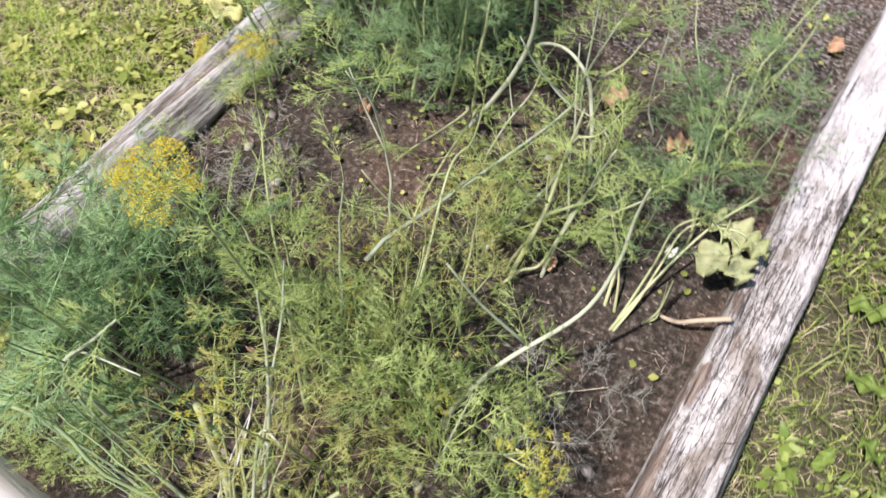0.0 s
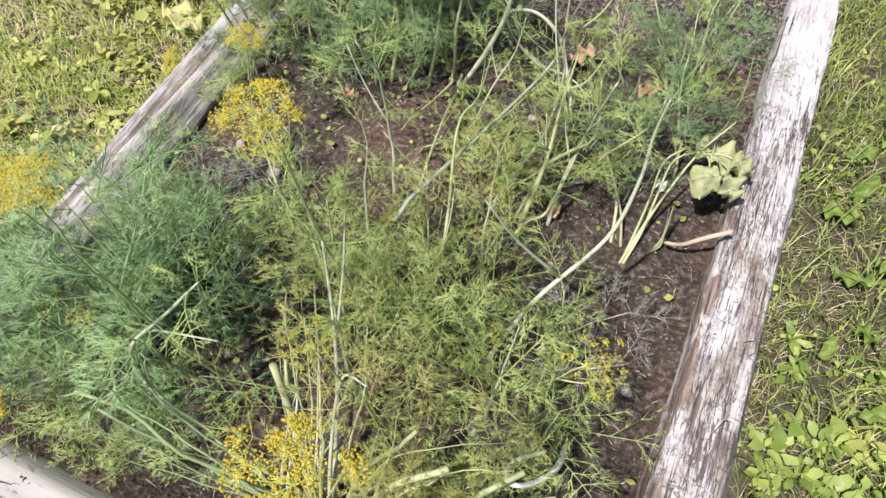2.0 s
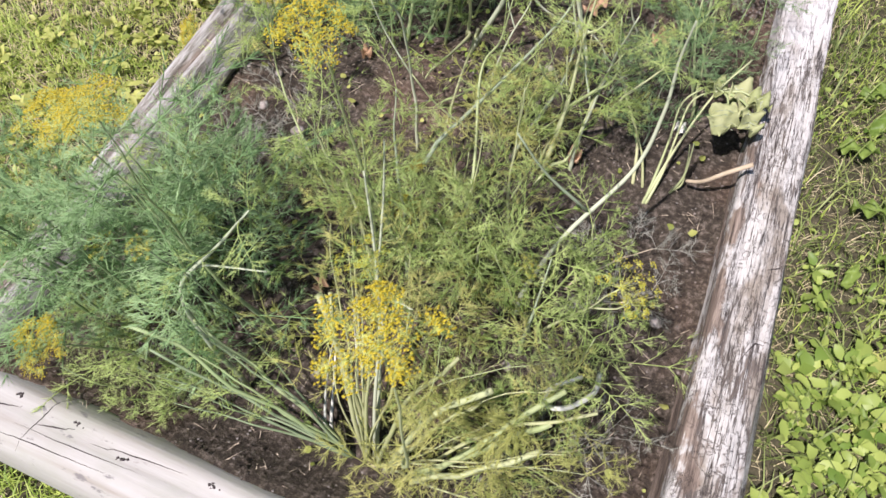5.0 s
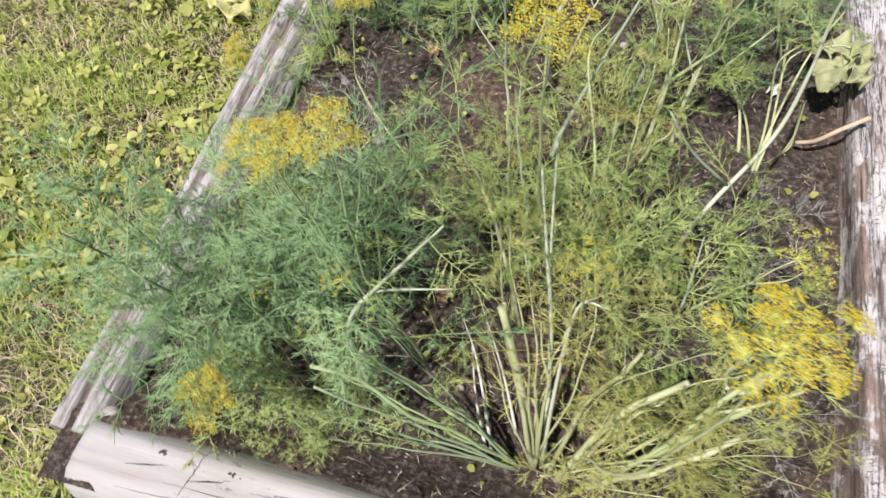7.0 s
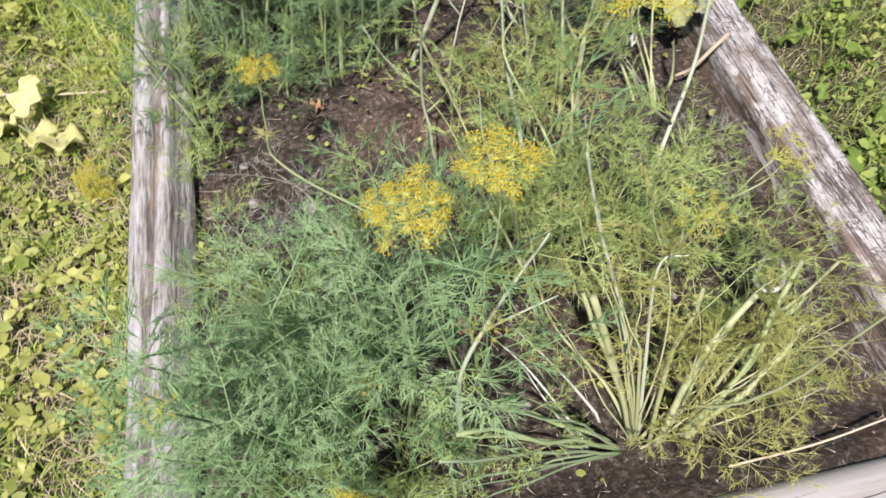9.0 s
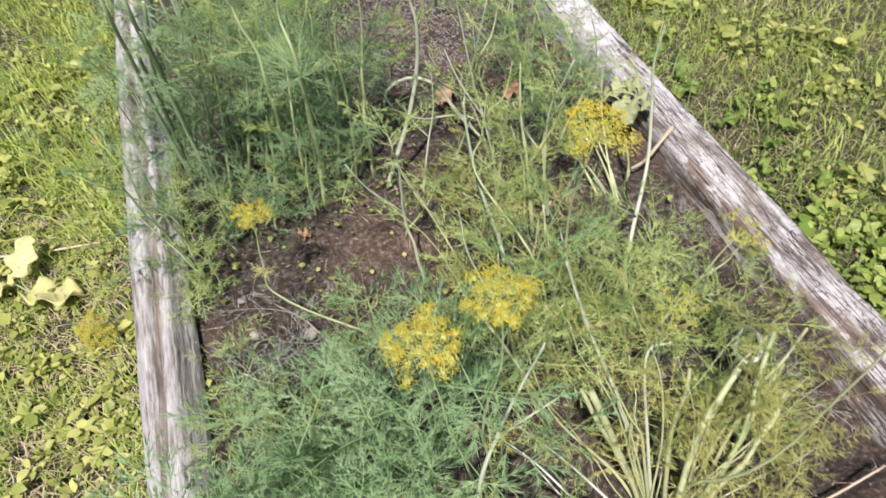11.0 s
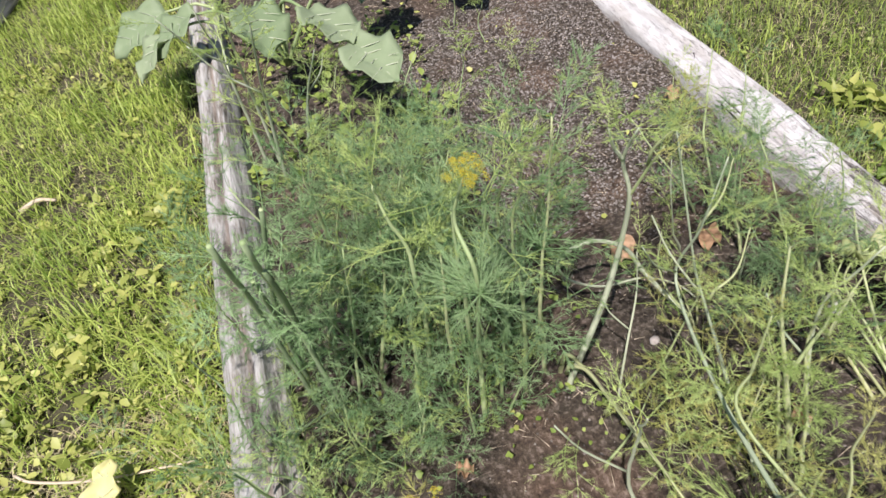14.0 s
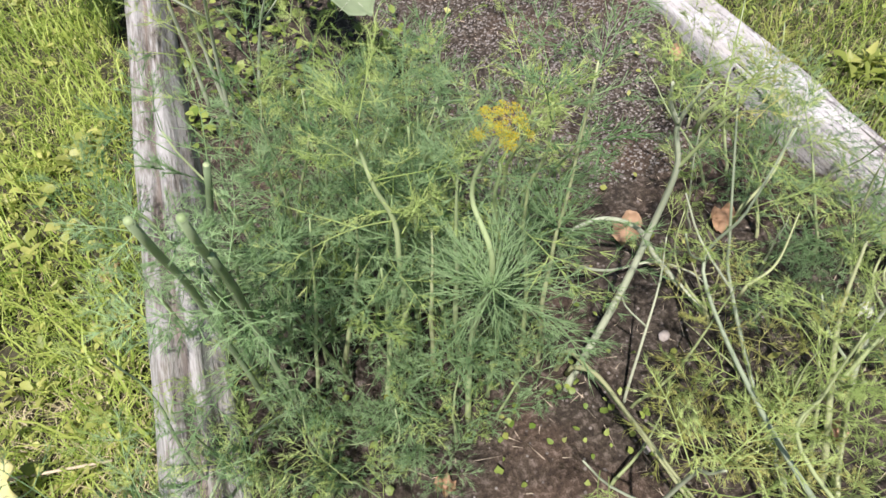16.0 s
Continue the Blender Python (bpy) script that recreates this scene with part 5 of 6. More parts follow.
dill([(0.652, 0.306, 0), (0.59, 0.377, 0.141), (0.543, 0.459, 0.22)], 0.00174, "yellow", stem="straw", leaves=1, size=0.65, start=0.35, seed=215, cut=False, label="upright pale dill stalk from a crowded root", kink=0.025)
dill([(0.652, 0.306, 0), (0.644, 0.385, 0.166), (0.67, 0.46, 0.26)], 0.00211, "yellow", stem="straw", leaves=1, size=0.65, start=0.35, seed=216, cut=False, label="upright pale dill stalk from a crowded root", kink=0.025)
dill([(0.652, 0.306, 0), (0.689, 0.396, 0.211), (0.678, 0.492, 0.33)], 0.00203, "yellow", stem="straw", leaves=1, size=0.65, start=0.35, seed=217, cut=False, label="upright pale dill stalk from a crowded root", kink=0.025)
dill([(0.655, 0.31, 0), (0.625, 0.38, 0.07), (0.571, 0.485, 0.108), (0.549, 0.559, 0.25)], 0.0036, "yellow", stem="straw", leaves=2, size=0.55, start=0.6, seed=218, label="pale dill stalk leaning from a crowded root", kink=0.0)
dill([(0.662, 0.315, 0), (0.66, 0.37, 0.15), (0.667, 0.432, 0.295), (0.703, 0.433, 0.31)], 0.0034, "green", stem="white", leaves=2, size=0.6, start=0.7, seed=219, label="pale bent dill stalk from a crowded root", kink=0.0)
dill([(0.665, 0.315, 0), (0.643, 0.433, 0.19), (0.619, 0.501, 0.3), (0.601, 0.542, 0.4)], 0.004, "green", stem="white", leaves=3, size=0.6, start=0.6, side=1, seed=220, kink=0.0)
# bleached stems that lie on the soil beside the root
dill([(0.589, 0.316, 0.012), (0.538, 0.441, 0.022), (0.501, 0.504, 0.025)], 0.0026, "yellow", stem="bleached", leaves=0, seed=221, label="bleached thin dill stem lying on the soil", kink=0.0)
dill([(0.619, 0.348, 0.012), (0.58, 0.433, 0.022), (0.534, 0.516, 0.025)], 0.0026, "yellow", stem="bleached", leaves=0, seed=222, label="bleached thin dill stem lying on the soil", kink=0.0)
dill([(0.581, 0.314, 0.012), (0.548, 0.389, 0.022), (0.522, 0.474, 0.025)], 0.0026, "yellow", stem="bleached", leaves=0, seed=223, label="bleached thin dill stem lying on the soil", kink=0.0)
# green stalks that lie towards the corner of the logs
dill([(0.64, 0.305, 0), (0.513, 0.301, 0.165), (0.386, 0.297, 0.3)], 0.00288, "green", stem="green", leaves=1, size=0.5, start=0.4, seed=224, cut=True, label="green dill stalk lying low over the soil", kink=0.03)
dill([(0.64, 0.305, 0), (0.518, 0.326, 0.154), (0.395, 0.346, 0.28)], 0.00256, "green", stem="dark", leaves=1, size=0.5, start=0.4, seed=225, cut=False, label="green dill stalk lying low over the soil", kink=0.03)
dill([(0.64, 0.305, 0), (0.506, 0.3, 0.11), (0.371, 0.296, 0.2)], 0.0024, "green", stem="dark", leaves=1, size=0.5, start=0.4, seed=226, cut=True, label="green dill stalk lying low over the soil", kink=0.03)
dill([(0.64, 0.305, 0), (0.519, 0.311, 0.121), (0.398, 0.318, 0.22)], 0.00288, "green", stem="green", leaves=1, size=0.5, start=0.4, seed=227, cut=False, label="green dill stalk lying low over the soil", kink=0.03)
dill([(0.64, 0.305, 0), (0.531, 0.326, 0.132), (0.422, 0.346, 0.24)], 0.00288, "green", stem="green", leaves=1, size=0.5, start=0.4, seed=228, cut=True, label="green dill stalk lying low over the soil", kink=0.03)
dill([(0.64, 0.305, 0), (0.488, 0.291, 0.088), (0.336, 0.278, 0.16)], 0.00208, "green", stem="dark", leaves=1, size=0.5, start=0.4, seed=229, cut=False, label="green dill stalk lying low over the soil", kink=0.03)
dill([(0.64, 0.305, 0), (0.521, 0.297, 0.066), (0.402, 0.29, 0.12)], 0.00256, "green", stem="dark", leaves=1, size=0.5, start=0.4, seed=230, cut=False, label="green dill stalk lying low over the soil", kink=0.03)
dill([(0.64, 0.305, 0), (0.504, 0.285, 0.044), (0.369, 0.266, 0.08)], 0.0024, "green", stem="dark", leaves=1, size=0.5, start=0.4, seed=231, cut=False, label="green dill stalk lying low over the soil", kink=0.03)
dill([(0.64, 0.305, 0), (0.541, 0.344, 0.11), (0.442, 0.383, 0.2)], 0.00224, "green", stem="dark", leaves=1, size=0.5, start=0.4, seed=232, cut=False, label="green dill stalk lying low over the soil", kink=0.03)
dill([(0.64, 0.305, 0), (0.498, 0.292, 0.066), (0.357, 0.28, 0.12)], 0.00224, "green", stem="dark", leaves=1, size=0.5, start=0.4, seed=233, cut=False, label="green dill stalk lying low over the soil", kink=0.03)

# ---- dill: the rest of the stand ----
rg = random.Random(5)


def stand(x0, x1, y0, y1, count, h0, h1, tone, size=(0.6, 1.0), leaves=(5, 8), lean=0.15, stem="", tufts=0, drift=(0, 0)):
    for _ in range(count):
        x, y, h = rg.uniform(x0, x1), rg.uniform(y0, y1), rg.uniform(h0, h1)
        lx, ly = (rg.gauss(0, lean) + drift[0]) * h, (rg.gauss(0, lean) + drift[1]) * h
        bx, by = rg.gauss(0, 0.06) * h, rg.gauss(0, 0.06) * h
        dill([(x, y, 0), (x + lx * 0.4 + bx, y + ly * 0.4 + by, h * 0.5), (x + lx, y + ly, h)], radius=0.0016 + 0.0055 * h * rg.uniform(0.6, 1.1), tone=tone, leaves=rg.randint(*leaves), size=rg.uniform(*size), seed=rg.randint(0, 99), stem=stem, tufts=tufts)


stand(0.14, 0.46, 1.14, 1.50, 12, 0.14, 0.36, "deep", (0.6, 0.9), (3, 5), 0.12, "green")
stand(0.12, 0.46, 1.10, 1.60, 12, 0.05, 0.16, "green", (0.4, 0.65), (3, 4), 0.3)
stand(0.13, 0.36, 0.36, 0.54, 10, 0.12, 0.30, "blue", (0.8, 1.1), (3, 5), 0.25)
stand(0.12, 0.38, 0.50, 0.66, 7, 0.08, 0.20, "green", (0.6, 0.9), (3, 5), 0.3)
stand(0.20, 0.42, 0.29, 0.38, 8, 0.05, 0.14, "green", (0.5, 0.75), (3, 5), 0.5)
stand(0.10, 0.46, 0.255, 0.30, 10, 0.07, 0.11, "green", (0.3, 0.45), (4, 5), 0.3)
stand(0.60, 0.85, 0.54, 0.66, 5, 0.08, 0.20, "yellow", (0.55, 0.8), (3, 4), 0.25, "pale")
stand(0.46, 0.74, 0.58, 0.70, 9, 0.10, 0.26, "green", (0.6, 0.9), (3, 4), 0.2, "pale")
stand(0.72, 0.90, 0.42, 0.60, 9, 0.05, 0.15, "green", (0.6, 0.9), (3, 5), 0.4)
stand(0.70, 0.92, 0.22, 0.38, 7, 0.04, 0.11, "yellow", (0.5, 0.75), (3, 4), 0.4)
stand(0.44, 0.80, 0.66, 0.84, 7, 0.06, 0.18, "yellow", (0.45, 0.7), (3, 4), 0.3, "pale")
stand(0.58, 0.82, 0.86, 1.02, 5, 0.08, 0.22, "green", (0.6, 0.8), (3, 4), 0.25, "pale")
stand(0.32, 0.46, 0.66, 0.80, 5, 0.06, 0.18, "green", (0.5, 0.8), (3, 4), 0.3)
stand(0.84, 1.0, 1.16, 1.42, 13, 0.10, 0.30, "deep", (0.55, 0.8), (3, 4), 0.3, "green")
stand(0.56, 0.80, 0.94, 1.08, 6, 0.04, 0.12, "yellow", (0.5, 0.75), (3, 4), 0.4)
stand(0.66, 1.02, 1.45, 1.7, 4, 0.06, 0.20, "green", (0.5, 0.8), (3, 4), 0.3, "pale")
stand(0.36, 0.62, 1.45, 1.85, 10, 0.06, 0.22, "green", (0.5, 0.8), (3, 4), 0.25)
stand(0.055, 0.12, 0.60, 1.35, 9, 0.05, 0.18, "green", (0.45, 0.65), (2, 4), 0.3)
stand(0.08, 0.2, 0.98, 1.16, 4, 0.1, 0.25, "green", (0.5, 0.7), (3, 4), 0.3)
stand(0.60, 0.86, 0.56, 0.72, 4, 0.06, 0.24, "green", (0.8, 1.05), (3, 5), 0.3, "pale")
stand(0.02, 0.12, 1.02, 1.55, 8, 0.20, 0.40, "deep", (0.6, 0.9), (3, 5), 0.15, "green", drift=(-0.15, -0.05))
stand(0.20, 0.62, 1.55, 1.80, 9, 0.10, 0.26, "green", (0.6, 0.85), (4, 5), 0.25)
stand(0.62, 1.05, 1.7, 2.4, 4, 0.04, 0.12, "green", (0.35, 0.55), (3, 4), 0.3)
stand(0.12, 0.30, 1.62, 1.95, 6, 0.08, 0.22, "green", (0.4, 0.6), (3, 4), 0.3)
stand(0.30, 0.50, 1.22, 1.62, 12, 0.18, 0.40, "deep", (0.6, 0.85), (3, 5), 0.15, "green")
stand(0.10, 0.40, 1.09, 1.20, 12, 0.06, 0.18, "deep", (0.45, 0.65), (3, 5), 0.3, "green")
stand(0.76, 0.90, 1.02, 1.20, 5, 0.08, 0.2, "deep", (0.45, 0.65), (3, 4), 0.3, "white")
stand(0.10, 0.50, 1.95, 2.30, 7, 0.06, 0.18, "green", (0.4, 0.6), (3, 4), 0.3)
dill([(0.84, 0.68, 0.01), (0.91, 0.75, 0.03), (0.97, 0.80, 0.03)], 0.0018, "dry", leaves=6, size=0.8, start=0.2, seed=70, lift=0.15)
dill([(0.88, 0.66, 0.01), (0.94, 0.68, 0.03), (0.99, 0.71, 0.03)], 0.0016, "dry", leaves=4, size=0.6, start=0.2, seed=71, lift=0.15)
dill([(0.30, 0.76, 0.01), (0.26, 0.84, 0.03), (0.21, 0.90, 0.04)], 0.002, "dry", leaves=7, size=0.7, start=0.2, seed=72, lift=0.15)
dill([(0.12, 0.80, 0.01), (0.15, 0.76, 0.03), (0.20, 0.72, 0.04)], 0.0018, "dry", leaves=6, size=0.7, start=0.2, seed=73, lift=0.2)
dill([(0.86, 0.40, 0.01), (0.93, 0.42, 0.03), (0.98, 0.46, 0.03)], 0.0016, "dry", leaves=6, size=0.7, start=0.2, seed=74, lift=0.2)


# ---- broad leaves ----
def blade_mesh(name, mat, length, width, seed, wave=0.012, droop=0.3, lobes=0.15, cols=9, rows=12):
    """A broad leaf along +x with a folded midrib, a wavy lobed rim and raised veins."""
    rng = random.Random(seed)
    ph = rng.uniform(0, 6)
    v, f = [], []
    for i in range(rows + 1):
        u = i / rows
        w = width * 0.5 * (math.sin(math.pi * min(1, u * 0.92 + 0.06)) ** 0.55) * (1 + lobes * math.sin(u * 21 + ph))
        for j in range(cols + 1):
            s = j / cols * 2 - 1
            z = -droop * length * u * u + 0.12 * width * abs(s) + wave * math.sin(u * 13 + ph + s * 2) * abs(s)
            z += 0.004 * noise.noise(Vector((u * 9, s * 4, seed))) + 0.0012 * math.cos((u * 10 - abs(s) * 4) * 6.28 / 2)
            v.append((length * u - 0.06 * length * abs(s) * u, s * w, z))
    for i in range(rows):
        for j in range(cols):
            a = i * (cols + 1) + j
            f.append((a, a + 1, a + cols + 2, a + cols + 1))
    me = bpy.data.meshes.new(name)
    me.from_pydata(v, [], f)
    me.materials.append(mat)
    me.polygons.foreach_set("use_smooth", [True] * len(f))
    return me


def leafy(name, base, stalks, mat, stalk_mat, label, category, seed, radius=0.004, lobes=0.12):
    """A broad-leaved plant: each stalk is (points, leaf length, width, azimuth, droop, lift)."""
    base = Vector(base)
    plant = new(name)
    plant.location = base
    for k, (pts, ln, wd, az, droop, lift) in enumerate(stalks):
        line = spline([Vector(p) - base for p in pts], 4)
        b = Builder()
        b.tube(line, radius, radius * 0.55, 6)
        child("stalk", b.mesh("stalk", stalk_mat), plant)
        if ln:
            d = Vector((math.cos(radians(az)), math.sin(radians(az)), lift))
            ob = child("leaf", blade_mesh("leaf", mat, ln, wd, seed + k, droop=droop, lobes=lobes), plant, aim(line[-1] - d.normalized() * 0.004, d, (k % 3 - 1) * 0.3))
            rib = Builder()
            rib.tube([(ln * u, 0, -droop * ln * u * u - 0.0006) for u in (0, 0.2, 0.4, 0.6, 0.8, 0.95)], radius * 0.55, radius * 0.12, 6)
            for u in (0.18, 0.34, 0.50, 0.66):
                for sgn in (-1, 1):
                    rib.tube([(ln * (u + 0.16 * q), sgn * wd * 0.36 * q, -droop * ln * (u + 0.16 * q) ** 2 + 0.0864 * wd * q + 0.0008) for q in (0, 0.35, 0.7, 1)], radius * 0.28, radius * 0.08, 5)
            child("midrib", rib.mesh("midrib", STEM_WHITE), ob, label="pale midrib")
            mod = ob.modifiers.new("thickness", "SOLIDIFY")
            mod.thickness = 0.0009
    return tagged(plant, label, category)


leafy("wilted_plant", (0.926, 0.90, 0), [
    ([(0.926, 0.90, 0), (0.932, 0.96, 0.03), (0.936, 1.026, 0.05), (0.938, 1.09, 0.075), (0.974, 1.122, 0.10)], 0.062, 0.055, -10, 0.25, 0.0),
    ([(0.930, 0.90, 0), (0.942, 0.96, 0.03), (0.946, 1.03, 0.055), (0.955, 1.095, 0.085), (1.015, 1.115, 0.115)], 0.058, 0.056, -35, 0.25, 0.0),
    ([(0.985, 1.115, 0.105), (1.005, 1.09, 0.115), (1.012, 1.065, 0.115)], 0.058, 0.055, -95, 0.3, -0.1),
    ([(1.005, 1.10, 0.113), (1.035, 1.08, 0.120), (1.045, 1.06, 0.120)], 0.048, 0.046, -70, 0.2, -0.1),
    ([(1.000, 1.10, 0.112), (1.025, 1.105, 0.118), (1.045, 1.10, 0.118)], 0.044, 0.04, -20, 0.2, -0.05),
    ([(0.924, 0.90, 0), (0.95, 1.0, 0.05), (0.985, 1.10, 0.10), (1.03, 1.18, 0.125)], 0, 0, 0, 0, 0)],
    WILTED, STEM_PALE, "wilted pale green plant drooping onto the log", "wilted plant", 80, 0.0028, 0.1)

leafy("cabbage_plant", (0.24, 2.40, 0), [
    ([(0.24, 2.40, 0), (0.28, 2.26, 0.24), (0.335, 2.09, 0.28)], 0.175, 0.13, -68, 0.10, -0.05),
    ([(0.31, 2.14, 0.272), (0.36, 2.03, 0.262), (0.395, 1.945, 0.252)], 0.165, 0.125, -70, 0.15, -0.05),
    ([(0.24, 2.40, 0), (0.36, 2.36, 0.18), (0.44, 2.34, 0.22)], 0.17, 0.13, -15, 0.3, 0.1),
    ([(0.24, 2.40, 0), (0.23, 2.32, 0.22), (0.215, 2.26, 0.25)], 0.16, 0.14, -85, 0.30, -0.1),
    ([(0.24, 2.40, 0), (0.14, 2.42, 0.18), (0.06, 2.44, 0.20)], 0.15, 0.12, 200, 0.45, 0.0),
    ([(0.24, 2.40, 0), (0.10, 2.44, 0.16), (-0.01, 2.48, 0.16)], 0.17, 0.13, 215, 0.4, 0.0),
    ([(0.24, 2.40, 0), (0.10, 2.50, 0.18), (-0.03, 2.58, 0.17)], 0.18, 0.13, 200, 0.4, 0.0),
    ([(0.24, 2.40, 0), (0.32, 2.52, 0.24), (0.38, 2.60, 0.3)], 0.2, 0.15, 50, 0.35, 0.2)],
    BIGLEAF, STEM_GREEN, "large blue-green cabbage leaves at the end of the bed", "cabbage", 90, 0.006, 0.035)
leafy("cabbage_plant", (0.66, 2.58, 0), [
    ([(0.66, 2.58, 0), (0.62, 2.50, 0.16), (0.57, 2.42, 0.2)], 0.14, 0.11, -125, 0.4, 0.0),
    ([(0.66, 2.58, 0), (0.70, 2.48, 0.16), (0.73, 2.40, 0.2)], 0.14, 0.11, -60, 0.4, 0.0),
    ([(0.66, 2.58, 0), (0.76, 2.56, 0.18), (0.84, 2.54, 0.22)], 0.15, 0.12, -10, 0.4, 0.1),
    ([(0.66, 2.58, 0), (0.66, 2.7, 0.18), (0.66, 2.8, 0.22)], 0.16, 0.12, 90, 0.4, 0.1)],
    BIGLEAF, STEM_GREEN, "blue-green cabbage plant beyond the dill", "cabbage", 110, 0.006, 0.035)
leafy("yellowed_plant", (-0.30, 1.25, -0.12), [
    ([(-0.30, 1.25, -0.12), (-0.30, 1.235, -0.085), (-0.298, 1.225, -0.075)], 0.130, 0.085, -22, 0.1, 0.08),
    ([(-0.30, 1.25, -0.12), (-0.31, 1.26, -0.08), (-0.305, 1.265, -0.055)], 0.10, 0.06, 70, 0.2, 0.5),
    ([(-0.30, 1.25, -0.12), (-0.32, 1.265, -0.09), (-0.335, 1.275, -0.08)], 0.075, 0.055, 190, 0.25, 0.1)],
    YELLOWED, STEM_PALE, "pale yellow dying leaves lying in the lawn", "weed", 120, 0.003, 0.03)
dill([(-0.10, 1.12, -0.11), (-0.12, 1.09, -0.08), (-0.138, 1.058, -0.06)], 0.002, "yellow", leaves=3, size=0.5, umbel="yellow", umbel_size=1.1, seed=75, label="stray dill with yellow flower head beside the log")


def single_leaf(name, p, length, width, az, mat, seed, label, lift=0.1):
    ob = new(name, blade_mesh(name, mat, length, width, seed, droop=-0.15, lobes=0.06, cols=8, rows=12))
    ob.matrix_world = aim(Vector(p), Vector((math.cos(radians(az)), math.sin(radians(az)), lift)))
    mod = ob.modifiers.new("thickness", "SOLIDIFY")
    mod.thickness = 0.0008
    return tagged(ob, label, "leaf")


single_leaf("dry_leaf", (0.69, 1.335, 0.014), 0.055, 0.045, 20, BROWNLEAF, 1, "dry orange-brown leaf on the soil", 0.4)
single_leaf("dry_leaf", (0.845, 1.30, 0.012), 0.048, 0.04, 20, BROWNLEAF, 2, "small dry brown leaf on the soil")
single_leaf("dry_leaf", (0.785, 0.935, 0.015), 0.035, 0.025, 100, BROWNLEAF, 3, "small dry brown leaf on the soil", 0.3)
single_leaf("dry_leaf", (0.45, 0.535, 0.012), 0.03, 0.025, 30, BROWNLEAF, 4, "small dry brown leaf on the soil", 0.5)
single_leaf("dry_leaf", (0.31, 1.06, 0.012), 0.028, 0.024, 150, BROWNLEAF, 5, "dry brown leaf lying on the soil")
single_leaf("dry_leaf", (-0.145, 1.68, -0.09), 0.045, 0.035, 40, BROWNLEAF, 6, "dry brown leaf in the lawn")
single_leaf("dry_leaf", (1.03, 1.70, 0.012), 0.035, 0.03, 80, BROWNLEAF, 7, "small dry brown leaf beside the log", 0.5)
single_leaf("pale_leaf", (0.955, 1.075, 0.01), 0.024, 0.02, 120, STEM_BLEACHED, 8, "small bleached leaf on the dark soil")
for k, (x, y, az, ln) in enumerate(((1.245, 1.20, -25, 0.10), (1.285, 1.06, -15, 0.085), (1.30, 1.24, 60, 0.08), (1.34, 0.97, -60, 0.07), (1.36, 0.80, 30, 0.065), (1.27, 1.34, 20, 0.08), (1.33, 1.42, -40, 0.07), (1.30, 0.66, -20, 0.07), (1.38, 0.58, 40, 0.06), (1.29, 0.88, 75, 0.06), (1.36, 1.12, -80, 0.06))):
    single_leaf("dock_leaf", (x, y, -0.045), ln * 0.8, ln * 0.36, az, DOCK, 30 + k, "broad green dock leaf beside the log", 0.3)


# ---- sticks, stones, curls ----
def stick(name, pts, r0, r1, mat, label, category, sides=7):
    base = Vector(pts[0])
    b = Builder()
    b.tube(spline([Vector(p) - base for p in pts], 5), r0, r1, sides)
    ob = new(name, b.mesh(name, mat))
    ob.location = base
    return tagged(ob, label, category)


stick("dry_twig", [(0.985, 0.953, 0.03), (1.01, 0.946, 0.05), (1.04, 0.952, 0.08), (1.075, 0.964, 0.104)], 0.0032, 0.0042, STICK, "pale dry twig leaning on the flaking log", "twig")
stick("dry_stalk", [(0.965, 0.94, 0.0), (0.978, 0.955, 0.04), (0.975, 0.98, 0.1)], 0.003, 0.001, STEM_PALE, "dry upright grass stem beside the twig", "stem")
stick("curled_stem", [(0.938, 0.537, 0.06), (0.936, 0.490, 0.1), (0.908, 0.450, 0.12), (0.881, 0.443, 0.12), (0.878, 0.469, 0.115), (0.914, 0.503, 0.11)], 0.0042, 0.003, STEM_BLEACHED, "pale curled stem caught among the low fronds", "stem")
stick("dry_stalk", [(-0.49, 1.44, -0.09), (-0.44, 1.40, -0.08), (-0.32, 1.355, -0.08), (-0.145, 1.32, -0.08)], 0.003, 0.0022, STICK, "pale dry stalk lying in the lawn", "stalk")
stick("dry_stalk", [(-0.56, 1.33, -0.095), (-0.47, 1.31, -0.09), (-0.40, 1.32, -0.09)], 0.002, 0.0015, STICK, "short pale dry stalk lying in the lawn", "stalk")
stick("dry_stalk", [(0.02, 1.10, 0.10), (0.08, 1.16, 0.12), (0.16, 1.2, 0.1)], 0.0024, 0.0016, STEM_DARK, "thin dark stalk caught on the log", "stalk")
stick("dry_stalk", [(0.75, 0.24, 0.05), (0.88, 0.24, 0.05), (1.0, 0.25, 0.05)], 0.002, 0.0015, STICK, "thin pale dry stalk near the white log", "stalk")
stick("dry_stalk", [(-0.56, 2.27, -0.09), (-0.51, 2.28, -0.08), (-0.46, 2.26, -0.085)], 0.008, 0.004, STICK, "bleached dry stem piece in the lawn", "stalk")


def stone(p, r, squash, seed, label="", mat=None):
    bm = bmesh.new()
    bmesh.ops.create_icosphere(bm, subdivisions=2, radius=1)
    for v in bm.verts:
        v.co *= 1 + 0.22 * noise.noise(v.co * 1.5 + Vector((seed, 0, 0))) + 0.08 * noise.noise(v.co * 4 + Vector((0, seed, 0)))
        v.co = Vector((v.co.x * r, v.co.y * r * 0.8, v.co.z * r * squash))
    me = bpy.data.meshes.new("stone")
    bm.to_mesh(me)
    bm.free()
    me.materials.append(mat or STONE)
    me.polygons.foreach_set("use_smooth", [True] * len(me.polygons))
    ob = new("stone", me)
    ob.location = (p[0], p[1], p[2])
    ob.rotation_euler = (0, 0, seed)
    return tagged(ob, label or "small pale stone lying on the soil", "stone", "stones on the soil")


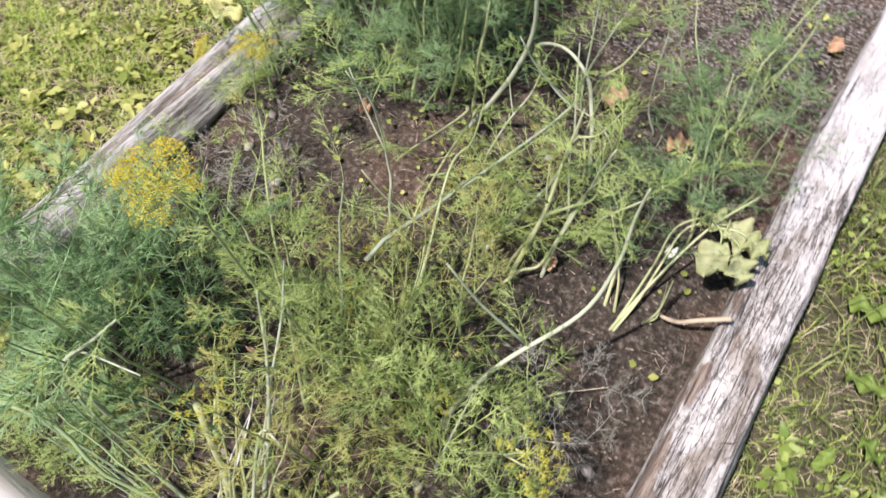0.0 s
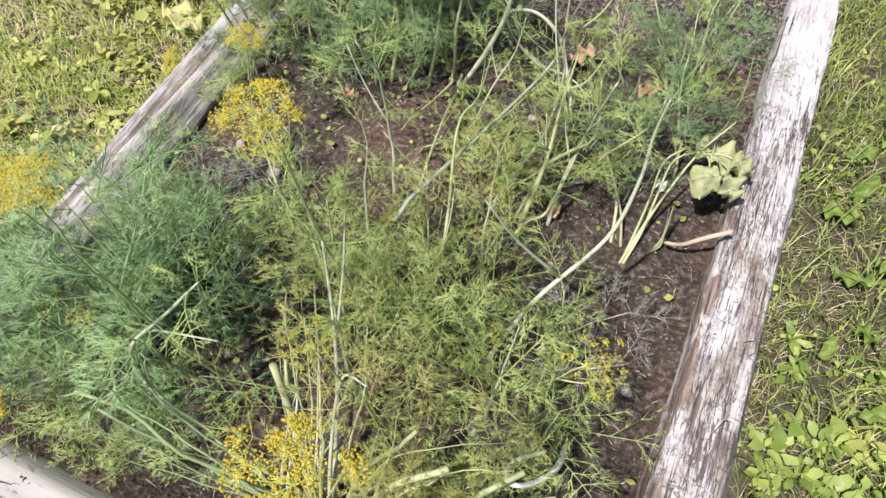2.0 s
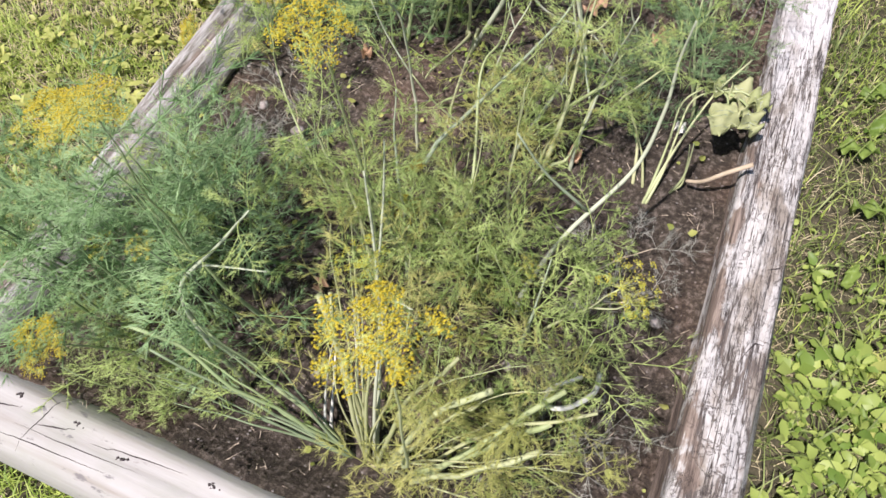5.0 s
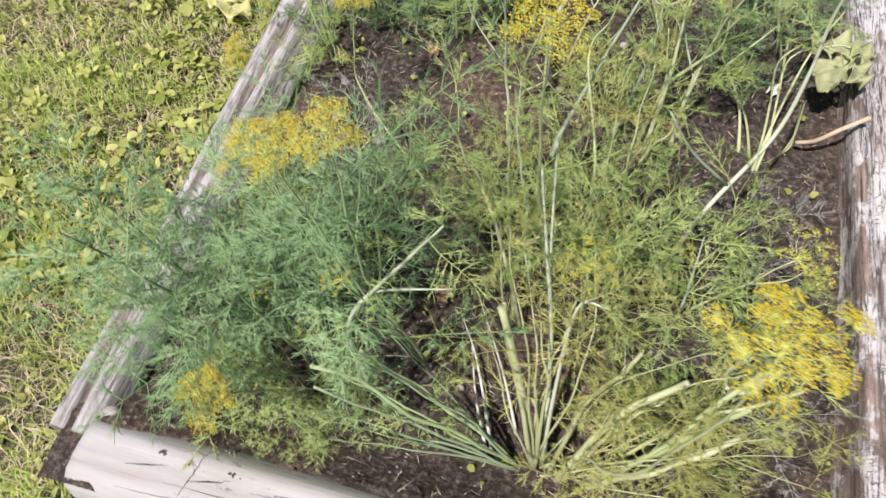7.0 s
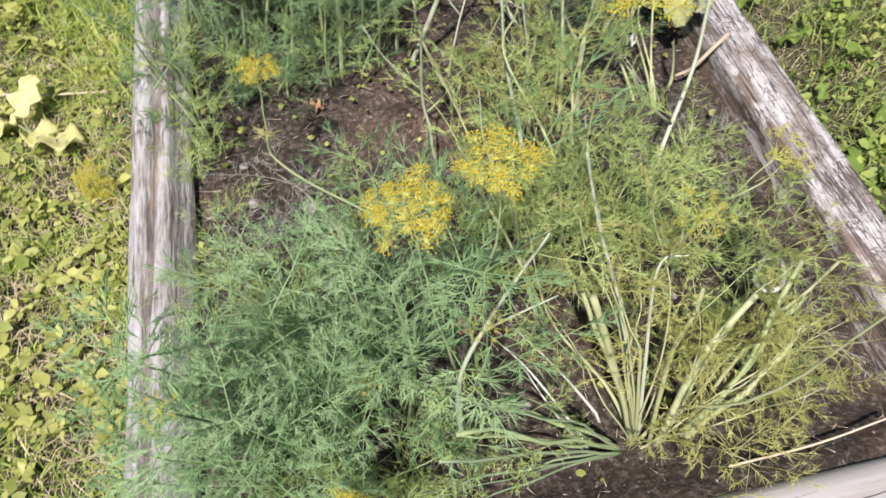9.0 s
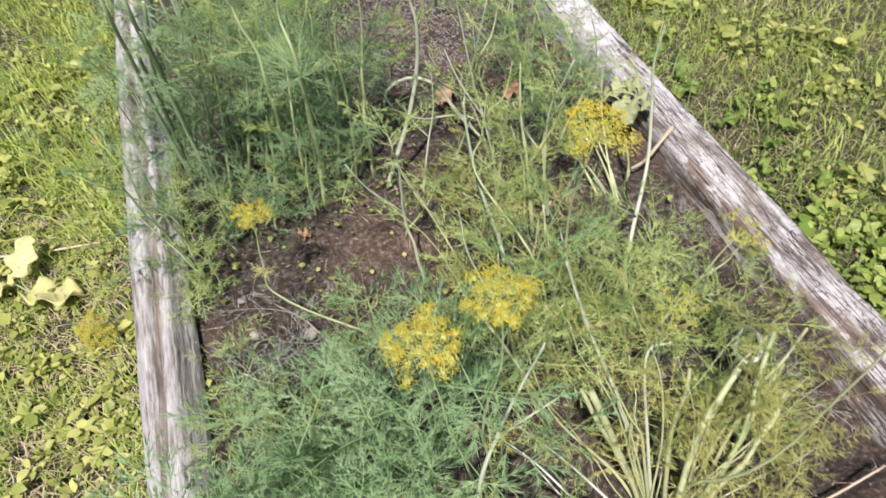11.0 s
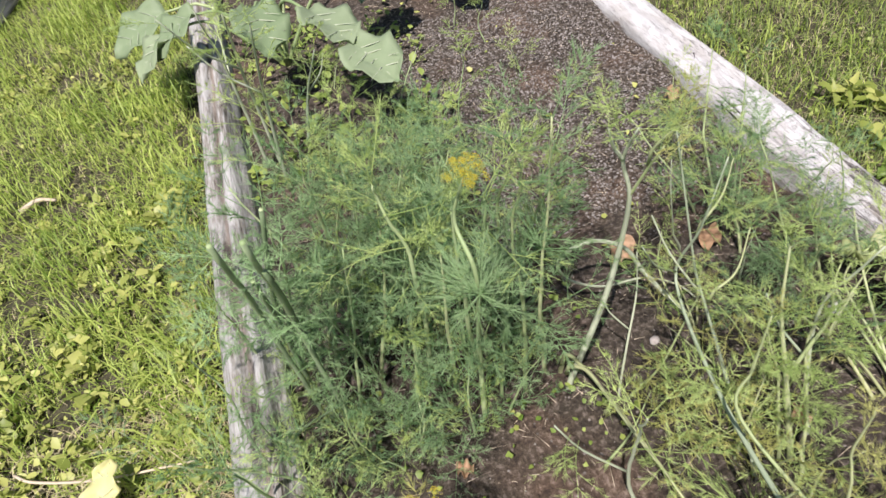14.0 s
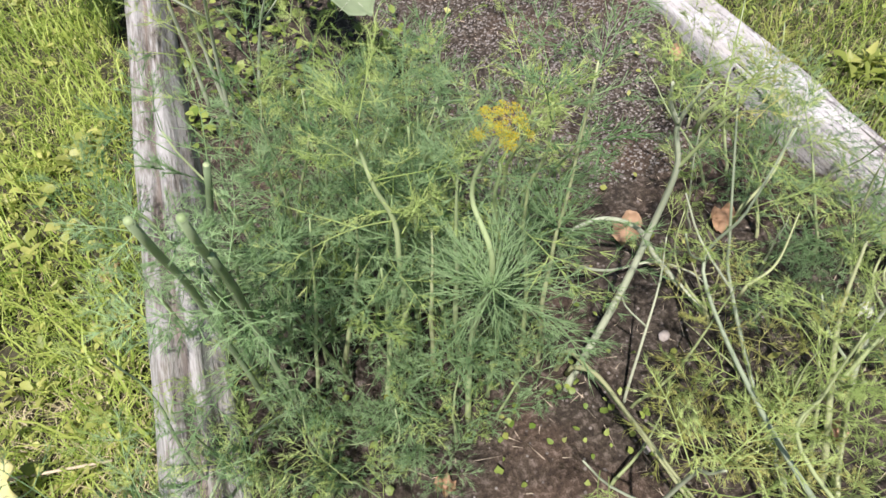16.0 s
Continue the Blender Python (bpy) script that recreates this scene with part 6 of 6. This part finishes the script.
for k, (x, y, z, r) in enumerate(((0.256, 0.834, 0.006, 0.015), (0.157, 0.872, 0.006, 0.011), (0.148, 0.955, 0.012, 0.010), (0.669, 1.158, 0.006, 0.010), (0.072, 0.96, 0.006, 0.012),
                                  (1.0, 0.676, 0.006, 0.011), (0.037, 0.224, 0.062, 0.019), (0.56, 1.02, 0.005, 0.008), (0.80, 0.52, 0.005, 0.009), (0.52, 0.40, 0.004, 0.007))):
    stone((x, y, z), r, 0.6, k + 0.7, "rounded grey stone wedged at the log corner" if k == 6 else "")


def pebbles(name, pts, rmin, rmax, seed, label):
    """Many small grit stones in one mesh."""
    rng = random.Random(seed)
    b = Builder()
    for x, y in pts:
        r = rng.uniform(rmin, rmax)
        b.bead(Vector((x, y, height(x, y) + r * 0.3)), r, rng.uniform(0.5, 0.9))
    return tagged(new(name, b.mesh(name, GRIT, False)), label, "grit", kind="stuff")


def crumbs(name, count, seed, label):
    """Loose soil crumbs in one mesh."""
    rng = random.Random(seed)
    b = Builder()
    for _ in range(count):
        x, y = rng.uniform(0.06, 1.06), rng.uniform(0.2, 2.8)
        if patchy(x, y, 6, 21) > -0.1:
            r = rng.uniform(0.0015, 0.0055) * rng.uniform(0.5, 1)
            b.bead(Vector((x, y, height(x, y) + r * 0.2)), r, rng.uniform(0.5, 0.8))
    return tagged(new(name, b.mesh(name, SOIL, False)), label, "soil crumbs", kind="stuff")


crumbs("soil_crumbs", 9000, 40, "dark soil crumbs on the bed")
pr = np.random.default_rng(12)
pebbles("soil_grit", spread_over(0.06, 1.05, 0.2, 2.8)(pr, 2600), 0.0008, 0.0026, 4, "fine pale grit scattered over the soil")
pebbles("soil_gravel", spread_over(0.52, 1.10, 1.45, 2.4)(pr, 12500), 0.0010, 0.0036, 5, "grey gravel on the bare end of the bed")

b = Builder()
lr = random.Random(31)
for _ in range(2000):
    x, y = lr.uniform(0.06, 1.05), lr.uniform(0.2, 2.8)
    a, ln = lr.uniform(0, 6.28), lr.uniform(0.006, 0.02) * lr.choice((1, 1, 1, 2.5))
    p = Vector((x, y, height(x, y) + 0.004))
    q = p + Vector((math.cos(a) * ln, math.sin(a) * ln, lr.uniform(-0.002, 0.012)))
    b.needle(p, q, lr.uniform(0.0004, 0.0010))
tagged(new("soil_litter", b.mesh("soil_litter", STICK)), "dry threads and stalk bits littering the soil", "litter", kind="stuff")
_rng = np.random.default_rng(18)
leaves_stuff("bed_weeds", spread_over(0.06, 1.05, 0.2, 2.8, lambda x, y, r: r < 0.25 + 0.9 * patchy(x, y, 4, 8))(_rng, 700), WEED, 0.006, 0.014, 24, "tiny weed seedlings on the bed soil", z=height, rise=0.02, wide=0.6)

leaves_stuff("bed_weeds", spread_over(0.08, 0.60, 1.85, 2.6, lambda x, y, r: r < 0.5 + 0.9 * patchy(x, y, 5, 18))(_rng, 900), WEED_DEEP, 0.010, 0.026, 34, "low weeds round the cabbage plants", z=height, rise=0.04, wide=0.4)
leaves_stuff("bed_weeds", spread_over(0.10, 0.60, 1.0, 1.6, lambda x, y, r: r < 0.3 + 0.9 * patchy(x, y, 6, 19))(_rng, 500), WEED_DEEP, 0.006, 0.014, 35, "small weeds on the soil under the thicket", z=height, rise=0.03, wide=0.4)

# ---- the neighbouring bed's board ----
bm = bmesh.new()
bmesh.ops.create_cube(bm, size=1)
for v in bm.verts:
    v.co = Vector((v.co.x * 0.06, v.co.y * 2.4, v.co.z * 0.3))
bmesh.ops.subdivide_edges(bm, edges=[e for e in bm.edges if abs(e.verts[0].co.y - e.verts[1].co.y) > 1], cuts=24)
for v in bm.verts:
    v.co.x += 0.006 * noise.noise(v.co * 3)
    v.co.z += 0.006 * noise.noise(v.co * 2 + Vector((4, 0, 0)))
bmesh.ops.bevel(bm, geom=[e for e in bm.edges if e.calc_face_angle(0) > 1], offset=0.006, segments=2, affect="EDGES")
me = bpy.data.meshes.new("board")
bm.to_mesh(me)
bm.free()
me.materials.append(BOARD)
board = new("bed_board", me)
board.matrix_world = pose(-0.66, 4.15, 0.05, 0, -8, -14)
tagged(board, "old dark grey board of the neighbouring bed", "board")
